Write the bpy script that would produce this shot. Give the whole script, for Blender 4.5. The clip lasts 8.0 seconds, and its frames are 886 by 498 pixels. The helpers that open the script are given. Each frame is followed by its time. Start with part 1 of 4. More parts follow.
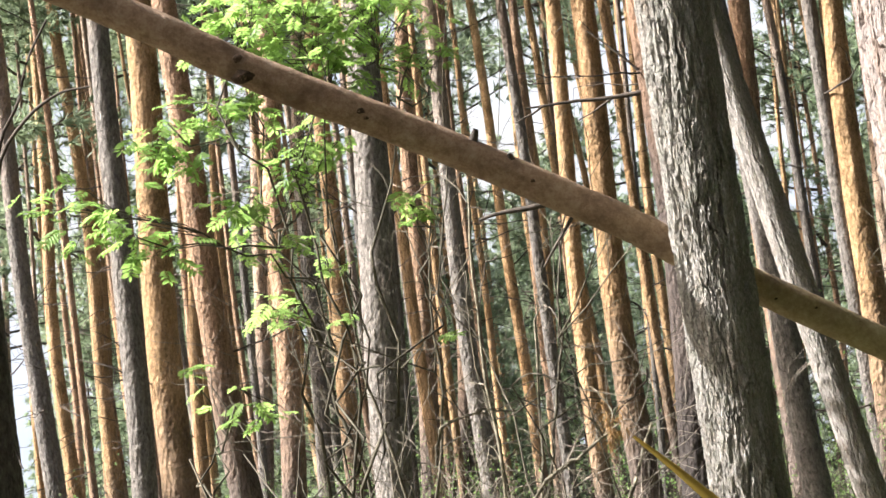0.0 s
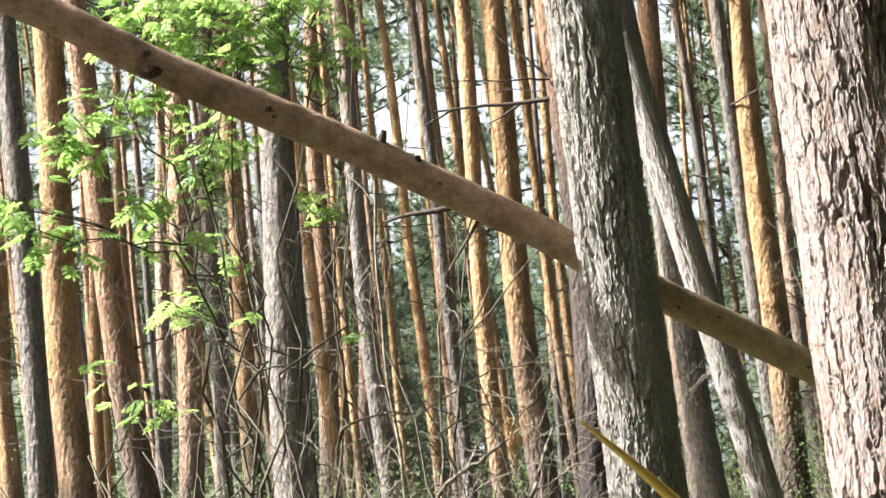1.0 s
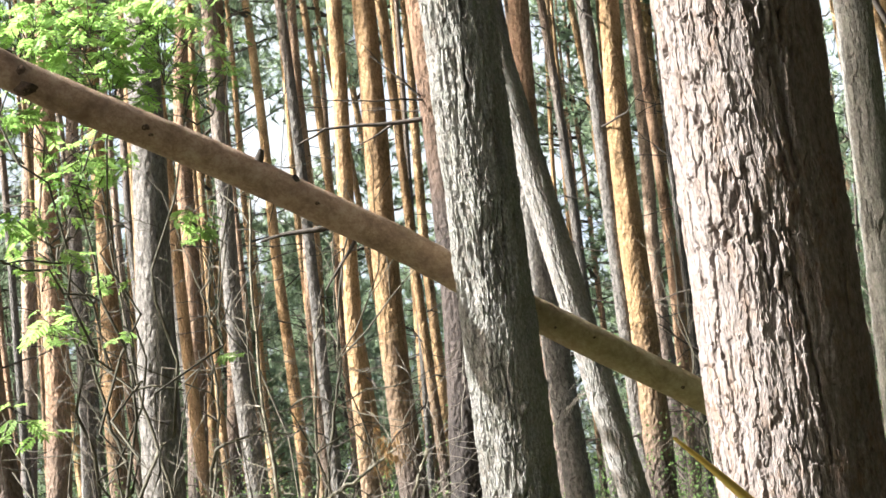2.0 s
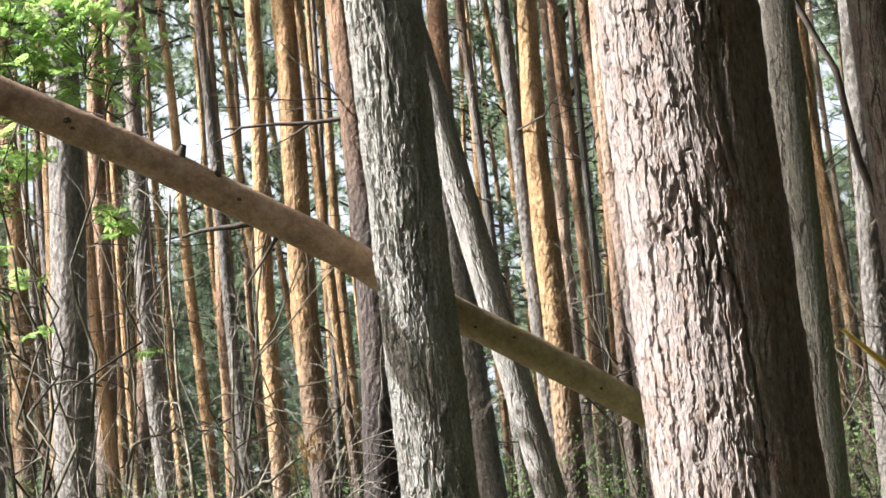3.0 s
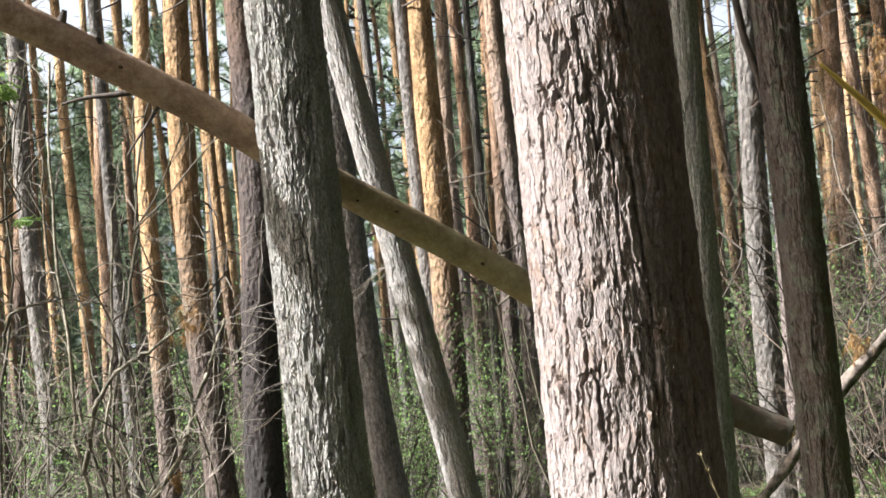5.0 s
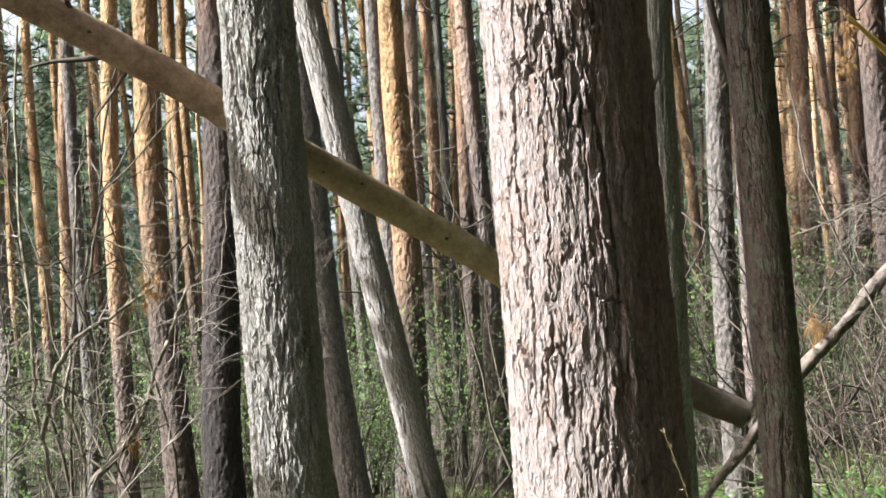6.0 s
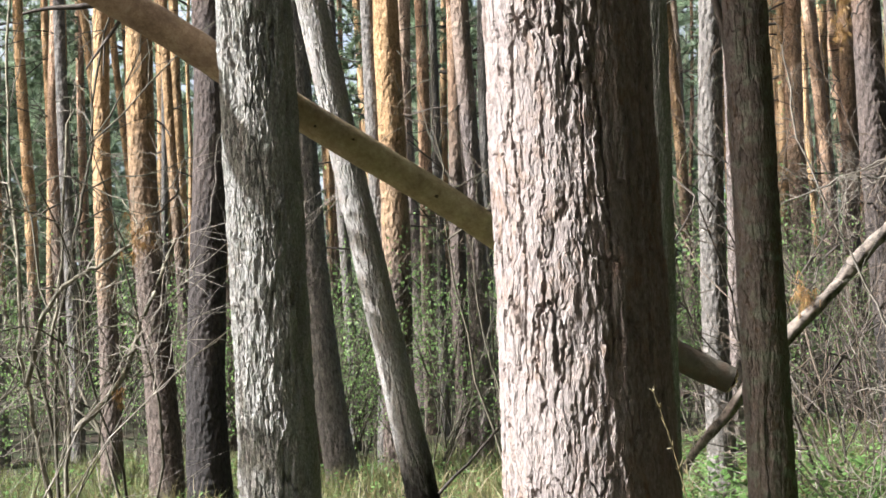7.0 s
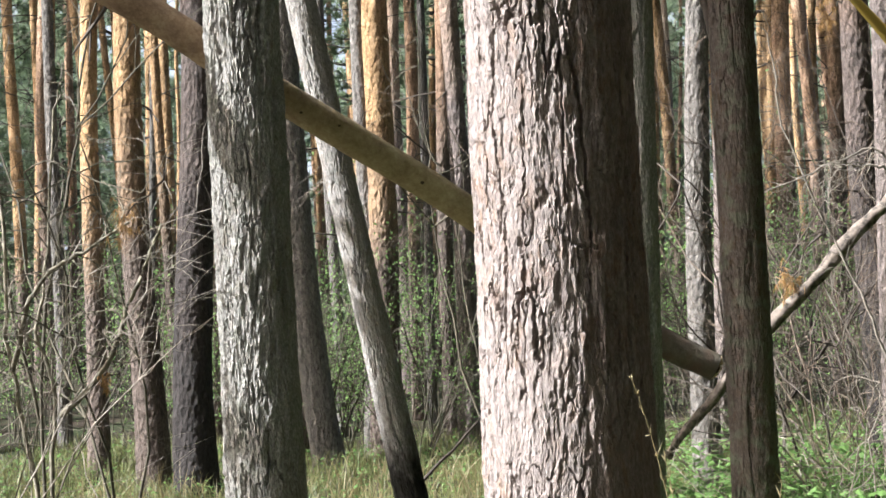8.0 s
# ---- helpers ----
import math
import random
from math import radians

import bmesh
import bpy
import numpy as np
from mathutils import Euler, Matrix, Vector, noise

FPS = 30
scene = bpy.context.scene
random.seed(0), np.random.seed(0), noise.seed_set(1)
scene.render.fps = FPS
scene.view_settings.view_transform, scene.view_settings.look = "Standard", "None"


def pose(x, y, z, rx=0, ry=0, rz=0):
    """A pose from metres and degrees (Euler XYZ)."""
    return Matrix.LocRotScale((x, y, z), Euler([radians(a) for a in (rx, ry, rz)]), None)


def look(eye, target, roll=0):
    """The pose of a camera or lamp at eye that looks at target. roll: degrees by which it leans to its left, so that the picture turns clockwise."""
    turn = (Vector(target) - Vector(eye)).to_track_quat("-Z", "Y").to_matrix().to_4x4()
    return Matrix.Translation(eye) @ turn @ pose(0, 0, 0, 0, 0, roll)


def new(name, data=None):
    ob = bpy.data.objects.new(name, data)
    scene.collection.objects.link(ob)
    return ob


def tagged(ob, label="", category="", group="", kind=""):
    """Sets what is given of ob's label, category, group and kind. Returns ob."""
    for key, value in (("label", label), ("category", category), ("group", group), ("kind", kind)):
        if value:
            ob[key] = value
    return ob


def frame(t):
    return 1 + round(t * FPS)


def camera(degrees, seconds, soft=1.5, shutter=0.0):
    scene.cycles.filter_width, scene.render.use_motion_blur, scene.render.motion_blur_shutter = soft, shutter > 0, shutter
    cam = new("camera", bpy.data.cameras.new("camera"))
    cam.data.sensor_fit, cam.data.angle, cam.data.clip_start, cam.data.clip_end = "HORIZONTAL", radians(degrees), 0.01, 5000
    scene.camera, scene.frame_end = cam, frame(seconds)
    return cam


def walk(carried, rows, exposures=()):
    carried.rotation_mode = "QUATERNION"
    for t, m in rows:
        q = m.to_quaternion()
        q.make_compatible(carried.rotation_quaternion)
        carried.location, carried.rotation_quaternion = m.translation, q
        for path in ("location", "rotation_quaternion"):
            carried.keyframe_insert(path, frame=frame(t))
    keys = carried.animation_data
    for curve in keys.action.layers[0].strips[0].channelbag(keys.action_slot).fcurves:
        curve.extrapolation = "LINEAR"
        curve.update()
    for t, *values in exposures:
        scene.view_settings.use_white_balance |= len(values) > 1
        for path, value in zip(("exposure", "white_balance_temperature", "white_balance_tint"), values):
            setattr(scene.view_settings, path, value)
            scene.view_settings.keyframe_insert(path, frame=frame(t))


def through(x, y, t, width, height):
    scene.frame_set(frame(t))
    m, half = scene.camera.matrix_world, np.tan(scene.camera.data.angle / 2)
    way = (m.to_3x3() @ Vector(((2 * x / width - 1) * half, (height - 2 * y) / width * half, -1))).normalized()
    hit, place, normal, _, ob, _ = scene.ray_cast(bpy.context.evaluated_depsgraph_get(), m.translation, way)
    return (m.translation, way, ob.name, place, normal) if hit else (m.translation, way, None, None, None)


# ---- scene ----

# ---- camera ----
EXPOSURE_AT_START = 2.26
EXPOSURE_EARLY = 2.43
EXPOSURE_MIDWAY = 2.15
EXPOSURE_AT_END = 2.20
FOV = 22.18
PATH = [
    (0.0, pose(0.171, -0.009, 1.613, 96.474, 8.303, 13.384)),
    (0.5, pose(0.171, -0.001, 1.607, 96.299, 8.043, 12.108)),
    (1.0, pose(0.156, 0.009, 1.610, 96.207, 7.232, 10.775)),
    (1.5, pose(0.139, 0.030, 1.606, 96.135, 6.653, 9.148)),
    (2.0, pose(0.103, 0.006, 1.616, 96.281, 7.374, 7.341)),
    (2.2, pose(0.085, 0.003, 1.616, 96.639, 7.442, 6.811)),
    (3.3, pose(0.032, -0.008, 1.585, 95.438, 6.547, 4.275)),
    (3.5, pose(0.031, 0.004, 1.580, 94.818, 6.385, 3.854)),
    (4.0, pose(0.015, 0.018, 1.579, 94.129, 6.099, 2.934)),
    (4.5, pose(0.012, 0.028, 1.572, 93.401, 6.312, 2.612)),
    (5.0, pose(0.015, 0.036, 1.567, 92.725, 6.105, 1.770)),
    (5.2, pose(0.009, 0.020, 1.564, 92.364, 5.443, 1.333)),
    (6.3, pose(-0.009, 0.029, 1.555, 91.887, 3.865, 0.090)),
    (6.5, pose(-0.016, 0.027, 1.549, 91.716, 3.007, -0.189)),
    (7.0, pose(-0.017, 0.025, 1.548, 90.979, 3.183, 0.316)),
    (7.5, pose(-0.003, 0.010, 1.549, 90.460, 2.963, 0.321)),
    (8.0, pose(0.000, 0.000, 1.550, 90.605, 2.999, 0.035)),
]
cam = camera(FOV, 8.0, soft=1.55)
walk(cam, PATH, [(0.0, EXPOSURE_AT_START, 6300, 11), (2.0, EXPOSURE_EARLY, 6050, 7), (3.5, EXPOSURE_MIDWAY, 5980, 10), (8.0, EXPOSURE_AT_END, 5830, 9)])

# ---- light ----
SUN_ELEVATION = radians(41)
SUN_WAY = Vector((-math.cos(SUN_ELEVATION) * 0.985, -math.cos(SUN_ELEVATION) * 0.172, math.sin(SUN_ELEVATION)))
world = bpy.data.worlds.new("sky")
scene.world = world
world.use_nodes = True
sky = world.node_tree.nodes.new("ShaderNodeTexSky")
sky.sky_type, sky.sun_disc = "NISHITA", False
sky.sun_elevation = SUN_ELEVATION
sky.sun_rotation = math.atan2(SUN_WAY.x, SUN_WAY.y)
sky.air_density, sky.dust_density = 1.0, 8.0
backg = world.node_tree.nodes["Background"]
backg.inputs["Strength"].default_value = 0.092
world.node_tree.links.new(sky.outputs[0], backg.inputs["Color"])
sun = new("sun", bpy.data.lights.new("sun", "SUN"))
sun.data.energy, sun.data.angle, sun.data.color = 4.6, radians(0.55), (1.0, 0.965, 0.91)
sun.matrix_world = look(SUN_WAY * 50, (0, 0, 0))


# ---- materials ----
class Nodes:
    """A small writer of node materials."""

    def __init__(self, name):
        self.mat = bpy.data.materials.new(name)
        self.mat.use_nodes = True
        self.tree = self.mat.node_tree
        self.bsdf = self.tree.nodes["Principled BSDF"]
        self.out = self.tree.nodes["Material Output"]

    def add(self, kind, **inputs):
        node = self.tree.nodes.new("ShaderNode" + kind)
        for key, value in inputs.items():
            self.put(node, key.replace("_", " "), value)
        return node

    def put(self, node, key, value):
        if isinstance(value, bpy.types.NodeSocket):
            self.tree.links.new(value, node.inputs[key])
        else:
            node.inputs[key].default_value = value

    def coords(self, scale=(1, 1, 1), world=False):
        if world:
            source = self.add("NewGeometry").outputs["Position"]
        else:
            source = self.add("TexCoord").outputs["Object"]
        return self.add("Mapping", Vector=source, Scale=scale).outputs[0]

    def noise(self, scale, detail=4, where=None, rough=0.55):
        node = self.add("TexNoise", Scale=scale, Detail=detail, Roughness=rough)
        if where is not None:
            self.put(node, "Vector", where)
        return node.outputs["Fac"]

    def ramp(self, fac, stops):
        node = self.add("ValToRGB", Fac=fac)
        bar = node.color_ramp
        while len(bar.elements) < len(stops):
            bar.elements.new(0.5)
        for el, (at, col) in zip(bar.elements, stops):
            el.position = at
            el.color = (*col, 1) if len(col) == 3 else col
        return node.outputs["Color"]

    def mix(self, fac, a, b, mode="MIX"):
        node = self.tree.nodes.new("ShaderNodeMix")
        node.data_type, node.blend_type = "RGBA", mode
        for n, v in ((0, fac), (6, a), (7, b)):
            if isinstance(v, bpy.types.NodeSocket):
                self.tree.links.new(v, node.inputs[n])
            else:
                node.inputs[n].default_value = v if n == 0 else (*v, 1)
        return node.outputs[2]

    def math(self, op, a, b=0.0, c=0.0):
        node = self.tree.nodes.new("ShaderNodeMath")
        node.operation = op
        for n, v in enumerate((a, b, c)):
            if isinstance(v, bpy.types.NodeSocket):
                self.tree.links.new(v, node.inputs[n])
            else:
                node.inputs[n].default_value = v
        return node.outputs[0]

    def span(self, value, lo, hi):
        node = self.add("MapRange", Value=value)
        for n, v in ((1, lo), (2, hi)):
            node.inputs[n].default_value = v
        return node.outputs[0]

    def bump(self, height, strength, distance):
        node = self.add("Bump", Strength=strength, Distance=distance, Height=height)
        self.put(self.bsdf, "Normal", node.outputs[0])

    def finish(self, color, rough=0.85, spec=0.2):
        self.put(self.bsdf, "Base Color", color)
        self.put(self.bsdf, "Roughness", rough)
        self.put(self.bsdf, "Specular IOR Level", spec)
        return self.mat


def old_bark(name, dark, pale, flake, lichen=0.0, char=0.0, bare=1.0):
    """Thick furrowed bark: the relief is in the mesh, the grain here: grey weathered scales, tan where they have come off."""
    n = Nodes(name)
    where = n.coords((1, 1, 0.4))
    patch = n.noise(9, 4, where, 0.65)
    blot = n.noise(34, 4, n.coords((1, 1, 0.55)), 0.7)
    grain = n.noise(120, 6, where, 0.8)
    col = n.ramp(grain, [(0.3, dark), (0.52, pale), (0.75, flake)])
    tan = n.ramp(grain, [(0.3, (dark[0] * 0.95, dark[1] * 0.8, dark[2] * 0.66)), (0.7, (pale[0] * 1.15, pale[1] * 0.95, pale[2] * 0.78))])
    col = n.mix(n.math("MULTIPLY", n.math("MULTIPLY", n.span(blot, 0.48, 0.62), n.span(patch, 0.38, 0.62)), bare), col, tan)
    col = n.mix(n.math("MULTIPLY", n.span(blot, 0.42, 0.3), 0.6), col, dark)
    if lichen:
        spots = n.span(n.noise(16, 5, n.coords()), 0.50, 0.64)
        col = n.mix(n.math("MULTIPLY", spots, lichen), col, (0.20, 0.24, 0.165))
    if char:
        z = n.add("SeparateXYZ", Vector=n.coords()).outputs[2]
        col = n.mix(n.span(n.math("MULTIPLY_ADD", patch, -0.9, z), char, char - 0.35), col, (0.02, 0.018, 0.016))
    n.bump(n.math("ADD", n.noise(230, 4, n.coords((1, 1, 0.3)), 0.75), n.noise(90, 3, n.coords((1, 1, 0.4)), 0.7)), 0.9, 0.006)
    return n.finish(col, 0.88, 0.2)


def pine_bark(name, foot, top, change, soft=0.7, char=0.0):
    """Slender pine: a grey-brown rough foot that turns into orange flaking bark higher up."""
    n = Nodes(name)
    where = n.coords((1, 1, 0.5))
    info = n.add("ObjectInfo").outputs["Random"]
    z = n.add("SeparateXYZ", Vector=n.coords()).outputs[2]
    ragged = n.noise(2.2, 4, where)
    level = n.math("ADD", z, n.math("MULTIPLY_ADD", ragged, 1.8, n.math("MULTIPLY_ADD", info, 0.8, -1.3)))
    up = n.span(level, change - soft, change + soft)
    grain = n.noise(46, 6, where, 0.8)
    flakes = n.math("MULTIPLY_ADD", n.noise(40, 6, n.coords((1, 1, 0.7)), 0.85), 0.65, n.math("MULTIPLY", n.noise(5, 3, n.coords((1, 1, 0.6))), 0.35))
    low = n.ramp(grain, [(0.36, [c * 0.4 for c in foot]), (0.52, foot), (0.68, [min(c * 1.6, 0.5) for c in foot])])
    high = n.ramp(flakes, [(0.38, [c * 0.35 for c in top]), (0.5, top), (0.62, [min(c * 1.5 + 0.05, 0.66) for c in top])])
    col = n.mix(up, low, high)
    tone = n.math("MULTIPLY_ADD", info, 0.5, 0.75)
    col = n.mix(1.0, col, n.add("CombineColor", Red=tone, Green=tone, Blue=tone).outputs[0], "MULTIPLY")
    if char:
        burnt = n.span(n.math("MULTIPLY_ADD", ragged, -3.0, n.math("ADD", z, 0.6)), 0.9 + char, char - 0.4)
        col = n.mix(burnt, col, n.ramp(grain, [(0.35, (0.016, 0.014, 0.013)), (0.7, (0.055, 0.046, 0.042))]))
    flap = n.add("TexVoronoi", Scale=30.0, Vector=n.coords((1, 1, 0.45))).outputs["Distance"]
    n.bump(n.math("MULTIPLY_ADD", flap, 0.8, n.noise(42, 6, n.coords((1, 1, 0.6)), 0.75)), 1.0, 0.035)
    return n.finish(col, 0.8, 0.18)


def log_bark(name):
    """The fallen pine: thin reddish bark that turns olive towards the lower end, where shade is painted in, with dark
    smudges.
    """
    n = Nodes(name)
    pos = n.coords()
    x = n.add("SeparateXYZ", Vector=pos).outputs[0]
    blotch = n.noise(5, 5, pos, 0.6)
    grain = n.math("MULTIPLY_ADD", n.noise(12, 5, pos, 0.8), 0.7, n.math("MULTIPLY", n.noise(55, 5, pos, 0.8), 0.3))
    red = n.ramp(grain, [(0.34, (0.17, 0.105, 0.068)), (0.5, (0.32, 0.21, 0.14)), (0.66, (0.46, 0.35, 0.26))])
    olive = n.ramp(grain, [(0.34, (0.24, 0.17, 0.085)), (0.5, (0.40, 0.305, 0.165)), (0.66, (0.54, 0.44, 0.27))])
    col = n.mix(n.span(n.math("MULTIPLY_ADD", blotch, 0.8, x), -1.2, 0.2), red, olive)
    # darker browns stand in for the shade over the log's lower right end
    shaded_end = n.ramp(grain, [(0.3, (0.05, 0.042, 0.03)), (0.55, (0.105, 0.088, 0.064)), (0.8, (0.17, 0.145, 0.11))])
    col = n.mix(n.span(n.math("MULTIPLY_ADD", blotch, 0.7, x), 0.55, 1.15), col, shaded_end)
    dark = n.span(n.noise(3.4, 4, n.coords((1.5, 1.5, 1.5)), 0.6), 0.50, 0.68)
    col = n.mix(n.math("MULTIPLY", dark, 0.7), col, (0.11, 0.062, 0.04))
    specks = n.span(n.noise(11, 5, pos, 0.65), 0.67, 0.73)
    col = n.mix(n.math("MULTIPLY", specks, 0.6), col, (0.06, 0.045, 0.03))
    n.bump(n.math("MULTIPLY_ADD", n.noise(14, 4, pos, 0.6), 0.6, n.noise(45, 5, pos, 0.75)), 0.9, 0.012)
    return n.finish(col, 0.75, 0.25)


def plain(name, color, rough=0.8, grain=30.0, vary=0.35, bump=0.4):
    n = Nodes(name)
    f = n.noise(grain, 5, n.coords())
    info = n.add("ObjectInfo").outputs["Random"]
    col = n.ramp(f, [(0.3, [c * (1 - vary) for c in color]), (0.7, [min(1, c * (1 + vary)) for c in color])])
    tone = n.math("MULTIPLY_ADD", info, 0.4, 0.8)
    col = n.mix(1.0, col, n.add("CombineColor", Red=tone, Green=tone, Blue=tone).outputs[0], "MULTIPLY")
    n.bump(f, bump, 0.004)
    return n.finish(col, rough, 0.2)


def leafy(name, a, b, through=0.45, grain=6.0, rough=0.5):
    """Leaves and needles: two greens, mixed island by island, with light coming through."""
    n = Nodes(name)
    isle = n.add("NewGeometry").outputs["Random Per Island"]
    info = n.add("ObjectInfo").outputs["Random"]
    f = n.math("ADD", n.math("MULTIPLY", isle, 0.6), n.math("MULTIPLY", info, 0.4))
    col = n.mix(f, a, b)
    blot = n.noise(grain, 3, n.coords())
    col = n.mix(n.span(blot, 0.3, 0.8), col, [c * 0.7 for c in a])
    n.finish(col, rough, 0.35)
    thin = n.add("BsdfTranslucent", Color=col)
    both = n.add("MixShader", Fac=through)
    n.tree.links.new(n.bsdf.outputs[0], both.inputs[1])
    n.tree.links.new(thin.outputs[0], both.inputs[2])
    n.tree.links.new(both.outputs[0], n.out.inputs[0])
    return n.mat


def forest_floor(name):
    n = Nodes(name)
    pos = n.coords(world=True)
    f, g = n.noise(1.1, 6, pos), n.noise(24, 6, pos, 0.7)
    litter = n.ramp(g, [(0.3, (0.018, 0.014, 0.010)), (0.55, (0.045, 0.034, 0.024)), (0.8, (0.09, 0.07, 0.05))])
    moss = n.ramp(g, [(0.3, (0.015, 0.02, 0.009)), (0.7, (0.045, 0.055, 0.024))])
    n.bump(g, 0.8, 0.03)
    return n.finish(n.mix(n.span(f, 0.42, 0.6), litter, moss), 0.95, 0.1)


M_BARK_BIG = old_bark("bark_big", (0.115, 0.092, 0.083), (0.255, 0.217, 0.20), (0.40, 0.355, 0.332))
M_BARK_MID = old_bark("bark_mid", (0.082, 0.077, 0.07), (0.255, 0.241, 0.222), (0.52, 0.494, 0.46), 0.14, 0.0, 0.5)
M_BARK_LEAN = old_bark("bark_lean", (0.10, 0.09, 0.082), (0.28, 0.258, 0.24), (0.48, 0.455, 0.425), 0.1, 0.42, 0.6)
# slim trunk: furrowed bark with its shade put into darker colours
M_BARK_SHADED = old_bark("bark_shaded", (0.055, 0.042, 0.036), (0.125, 0.1, 0.087), (0.22, 0.185, 0.165), 0.3)
M_PINE = {
    "orange": pine_bark("bark_orange", (0.125, 0.096, 0.079), (0.34, 0.213, 0.106), 2.4),
    "red": pine_bark("bark_red", (0.13, 0.102, 0.085), (0.29, 0.182, 0.113), 2.9),
    "pale": pine_bark("bark_pale", (0.21, 0.17, 0.152), (0.37, 0.26, 0.185), 3.6),
    "grey": pine_bark("bark_grey", (0.18, 0.162, 0.145), (0.26, 0.19, 0.14), 6.0),
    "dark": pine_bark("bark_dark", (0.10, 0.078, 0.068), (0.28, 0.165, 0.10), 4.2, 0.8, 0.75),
}
M_LOG = log_bark("bark_log")
M_CUT = plain("cut_wood", (0.55, 0.42, 0.27), 0.8, 40)
M_STICK = plain("pale_dead_wood", (0.15, 0.122, 0.10), 0.85, 26, 0.85, 1.0)
M_DEAD = plain("dead_branch_wood", (0.065, 0.053, 0.044), 0.9, 30)
M_TWIG = plain("bleached_twigs", (0.20, 0.172, 0.142), 0.85, 18)
M_BROWN = plain("brown_dead_twigs", (0.125, 0.094, 0.07), 0.85, 18)
M_SAPLING = plain("pale_sapling_bark", (0.15, 0.133, 0.098), 0.8, 22, 0.6, 0.8)
M_KNOT = plain("branch_scar", (0.075, 0.05, 0.036), 0.9, 60, 0.6, 0.8)
M_STEM = plain("sapling_bark", (0.082, 0.072, 0.052), 0.8, 20)
M_ROWAN = leafy("rowan_leaf", (0.23, 0.39, 0.09), (0.44, 0.60, 0.20), 0.7)
M_NEEDLE = leafy("pine_needles", (0.18, 0.24, 0.14), (0.34, 0.40, 0.25), 0.55)
M_NEEDLE_DEAD = leafy("dead_needles", (0.36, 0.215, 0.085), (0.46, 0.29, 0.12), 0.4)
M_GRASS = leafy("grass_blades", (0.11, 0.14, 0.05), (0.28, 0.25, 0.11), 0.4)
M_BUSH = leafy("bush_leaf", (0.15, 0.25, 0.08), (0.27, 0.38, 0.13), 0.6, 6.0, 0.6)
M_HERB = leafy("herb_leaves", (0.11, 0.21, 0.05), (0.22, 0.34, 0.11), 0.5)
M_STRAW = leafy("dry_grass", (0.42, 0.30, 0.06), (0.46, 0.34, 0.09), 0.4)
M_DRY = leafy("straw_tufts", (0.22, 0.18, 0.09), (0.38, 0.31, 0.17), 0.4)
M_FLOOR = forest_floor("forest_floor")


def haze(name):
    """Bright hazy sky low behind the wood."""
    n = Nodes(name)
    cloud = n.noise(0.012, 4, n.coords())
    col = n.ramp(cloud, [(0.35, (0.80, 0.87, 1.0)), (0.65, (1.0, 1.0, 1.0))])
    glow = n.add("Emission", Color=col, Strength=0.25)
    n.tree.links.new(glow.outputs[0], n.out.inputs[0])
    return n.mat


M_HAZE = haze("hazy_sky")


# ---- mesh helpers ----
def mesh_of(name, verts, faces, mats, smooth=True, slots=None):
    data = bpy.data.meshes.new(name)
    verts, faces = np.asarray(verts, float), np.asarray(faces)
    data.vertices.add(len(verts))
    data.vertices.foreach_set("co", verts.ravel())
    k = faces.shape[1]
    data.loops.add(faces.size)
    data.loops.foreach_set("vertex_index", faces.ravel().astype(np.int32))
    data.polygons.add(len(faces))
    data.polygons.foreach_set("loop_start", np.arange(0, faces.size, k, dtype=np.int32))
    data.polygons.foreach_set("use_smooth", np.full(len(faces), smooth))
    if slots is not None:
        data.polygons.foreach_set("material_index", np.asarray(slots, np.int32))
    for m in mats if isinstance(mats, (list, tuple)) else [mats]:
        data.materials.append(m)
    data.update(calc_edges=True)
    data.validate()
    return data


def child(name, data, parent, label="", m=None, kind=""):
    ob = new(name, data)
    ob.parent = parent
    if m is not None:
        ob.matrix_basis = m
    return tagged(ob, label, kind=kind)


def thing(name, m, label, category, group="", kind=""):
    ob = new(name)
    ob.empty_display_size = 0.2
    ob.matrix_basis = m
    return tagged(ob, label, category, group, kind)


def tube(points, radii, sides=6, wobble=0.0, rng=None, cap=True):
    """A bent round rod: verts and quads."""
    p, r = np.asarray(points, float), np.asarray(radii, float)
    along = np.gradient(p, axis=0)
    along /= np.linalg.norm(along, axis=1)[:, None] + 1e-9
    ref = np.where(np.abs(along[:, 2:3]) > 0.9, [[1.0, 0, 0]], [[0, 0, 1.0]])
    a = np.cross(along, ref)
    a /= np.linalg.norm(a, axis=1)[:, None] + 1e-9
    b = np.cross(along, a)
    turn = np.linspace(0, 2 * np.pi, sides, endpoint=False)
    ring = np.cos(turn)[None, :, None] * a[:, None] + np.sin(turn)[None, :, None] * b[:, None]
    rad = r[:, None] * np.ones((1, sides))
    if wobble:
        rad = rad * (1 + wobble * rng.standard_normal(rad.shape))
    verts = (p[:, None] + ring * rad[:, :, None]).reshape(-1, 3)
    i, j = np.meshgrid(np.arange(len(p) - 1), np.arange(sides), indexing="ij")
    k = (j + 1) % sides
    faces = np.stack([i * sides + j, i * sides + k, (i + 1) * sides + k, (i + 1) * sides + j], -1).reshape(-1, 4)
    return verts, faces


def joined(pieces):
    """Several (verts, faces) as one."""
    verts, faces, at = [], [], 0
    for v, f in pieces:
        verts.append(v)
        faces.append(np.asarray(f) + at)
        at += len(v)
    return np.concatenate(verts), np.concatenate(faces)


def bent(a, b, n, sway, rng):
    """Points on a crooked line from a to b."""
    a, b = np.asarray(a, float), np.asarray(b, float)
    s = np.linspace(0, 1, n)[:, None]
    off = np.cumsum(rng.standard_normal((n, 3)), axis=0)
    off -= off[0] + (off[-1] - off[0]) * s
    return a + (b - a) * s + off * sway / math.sqrt(n)


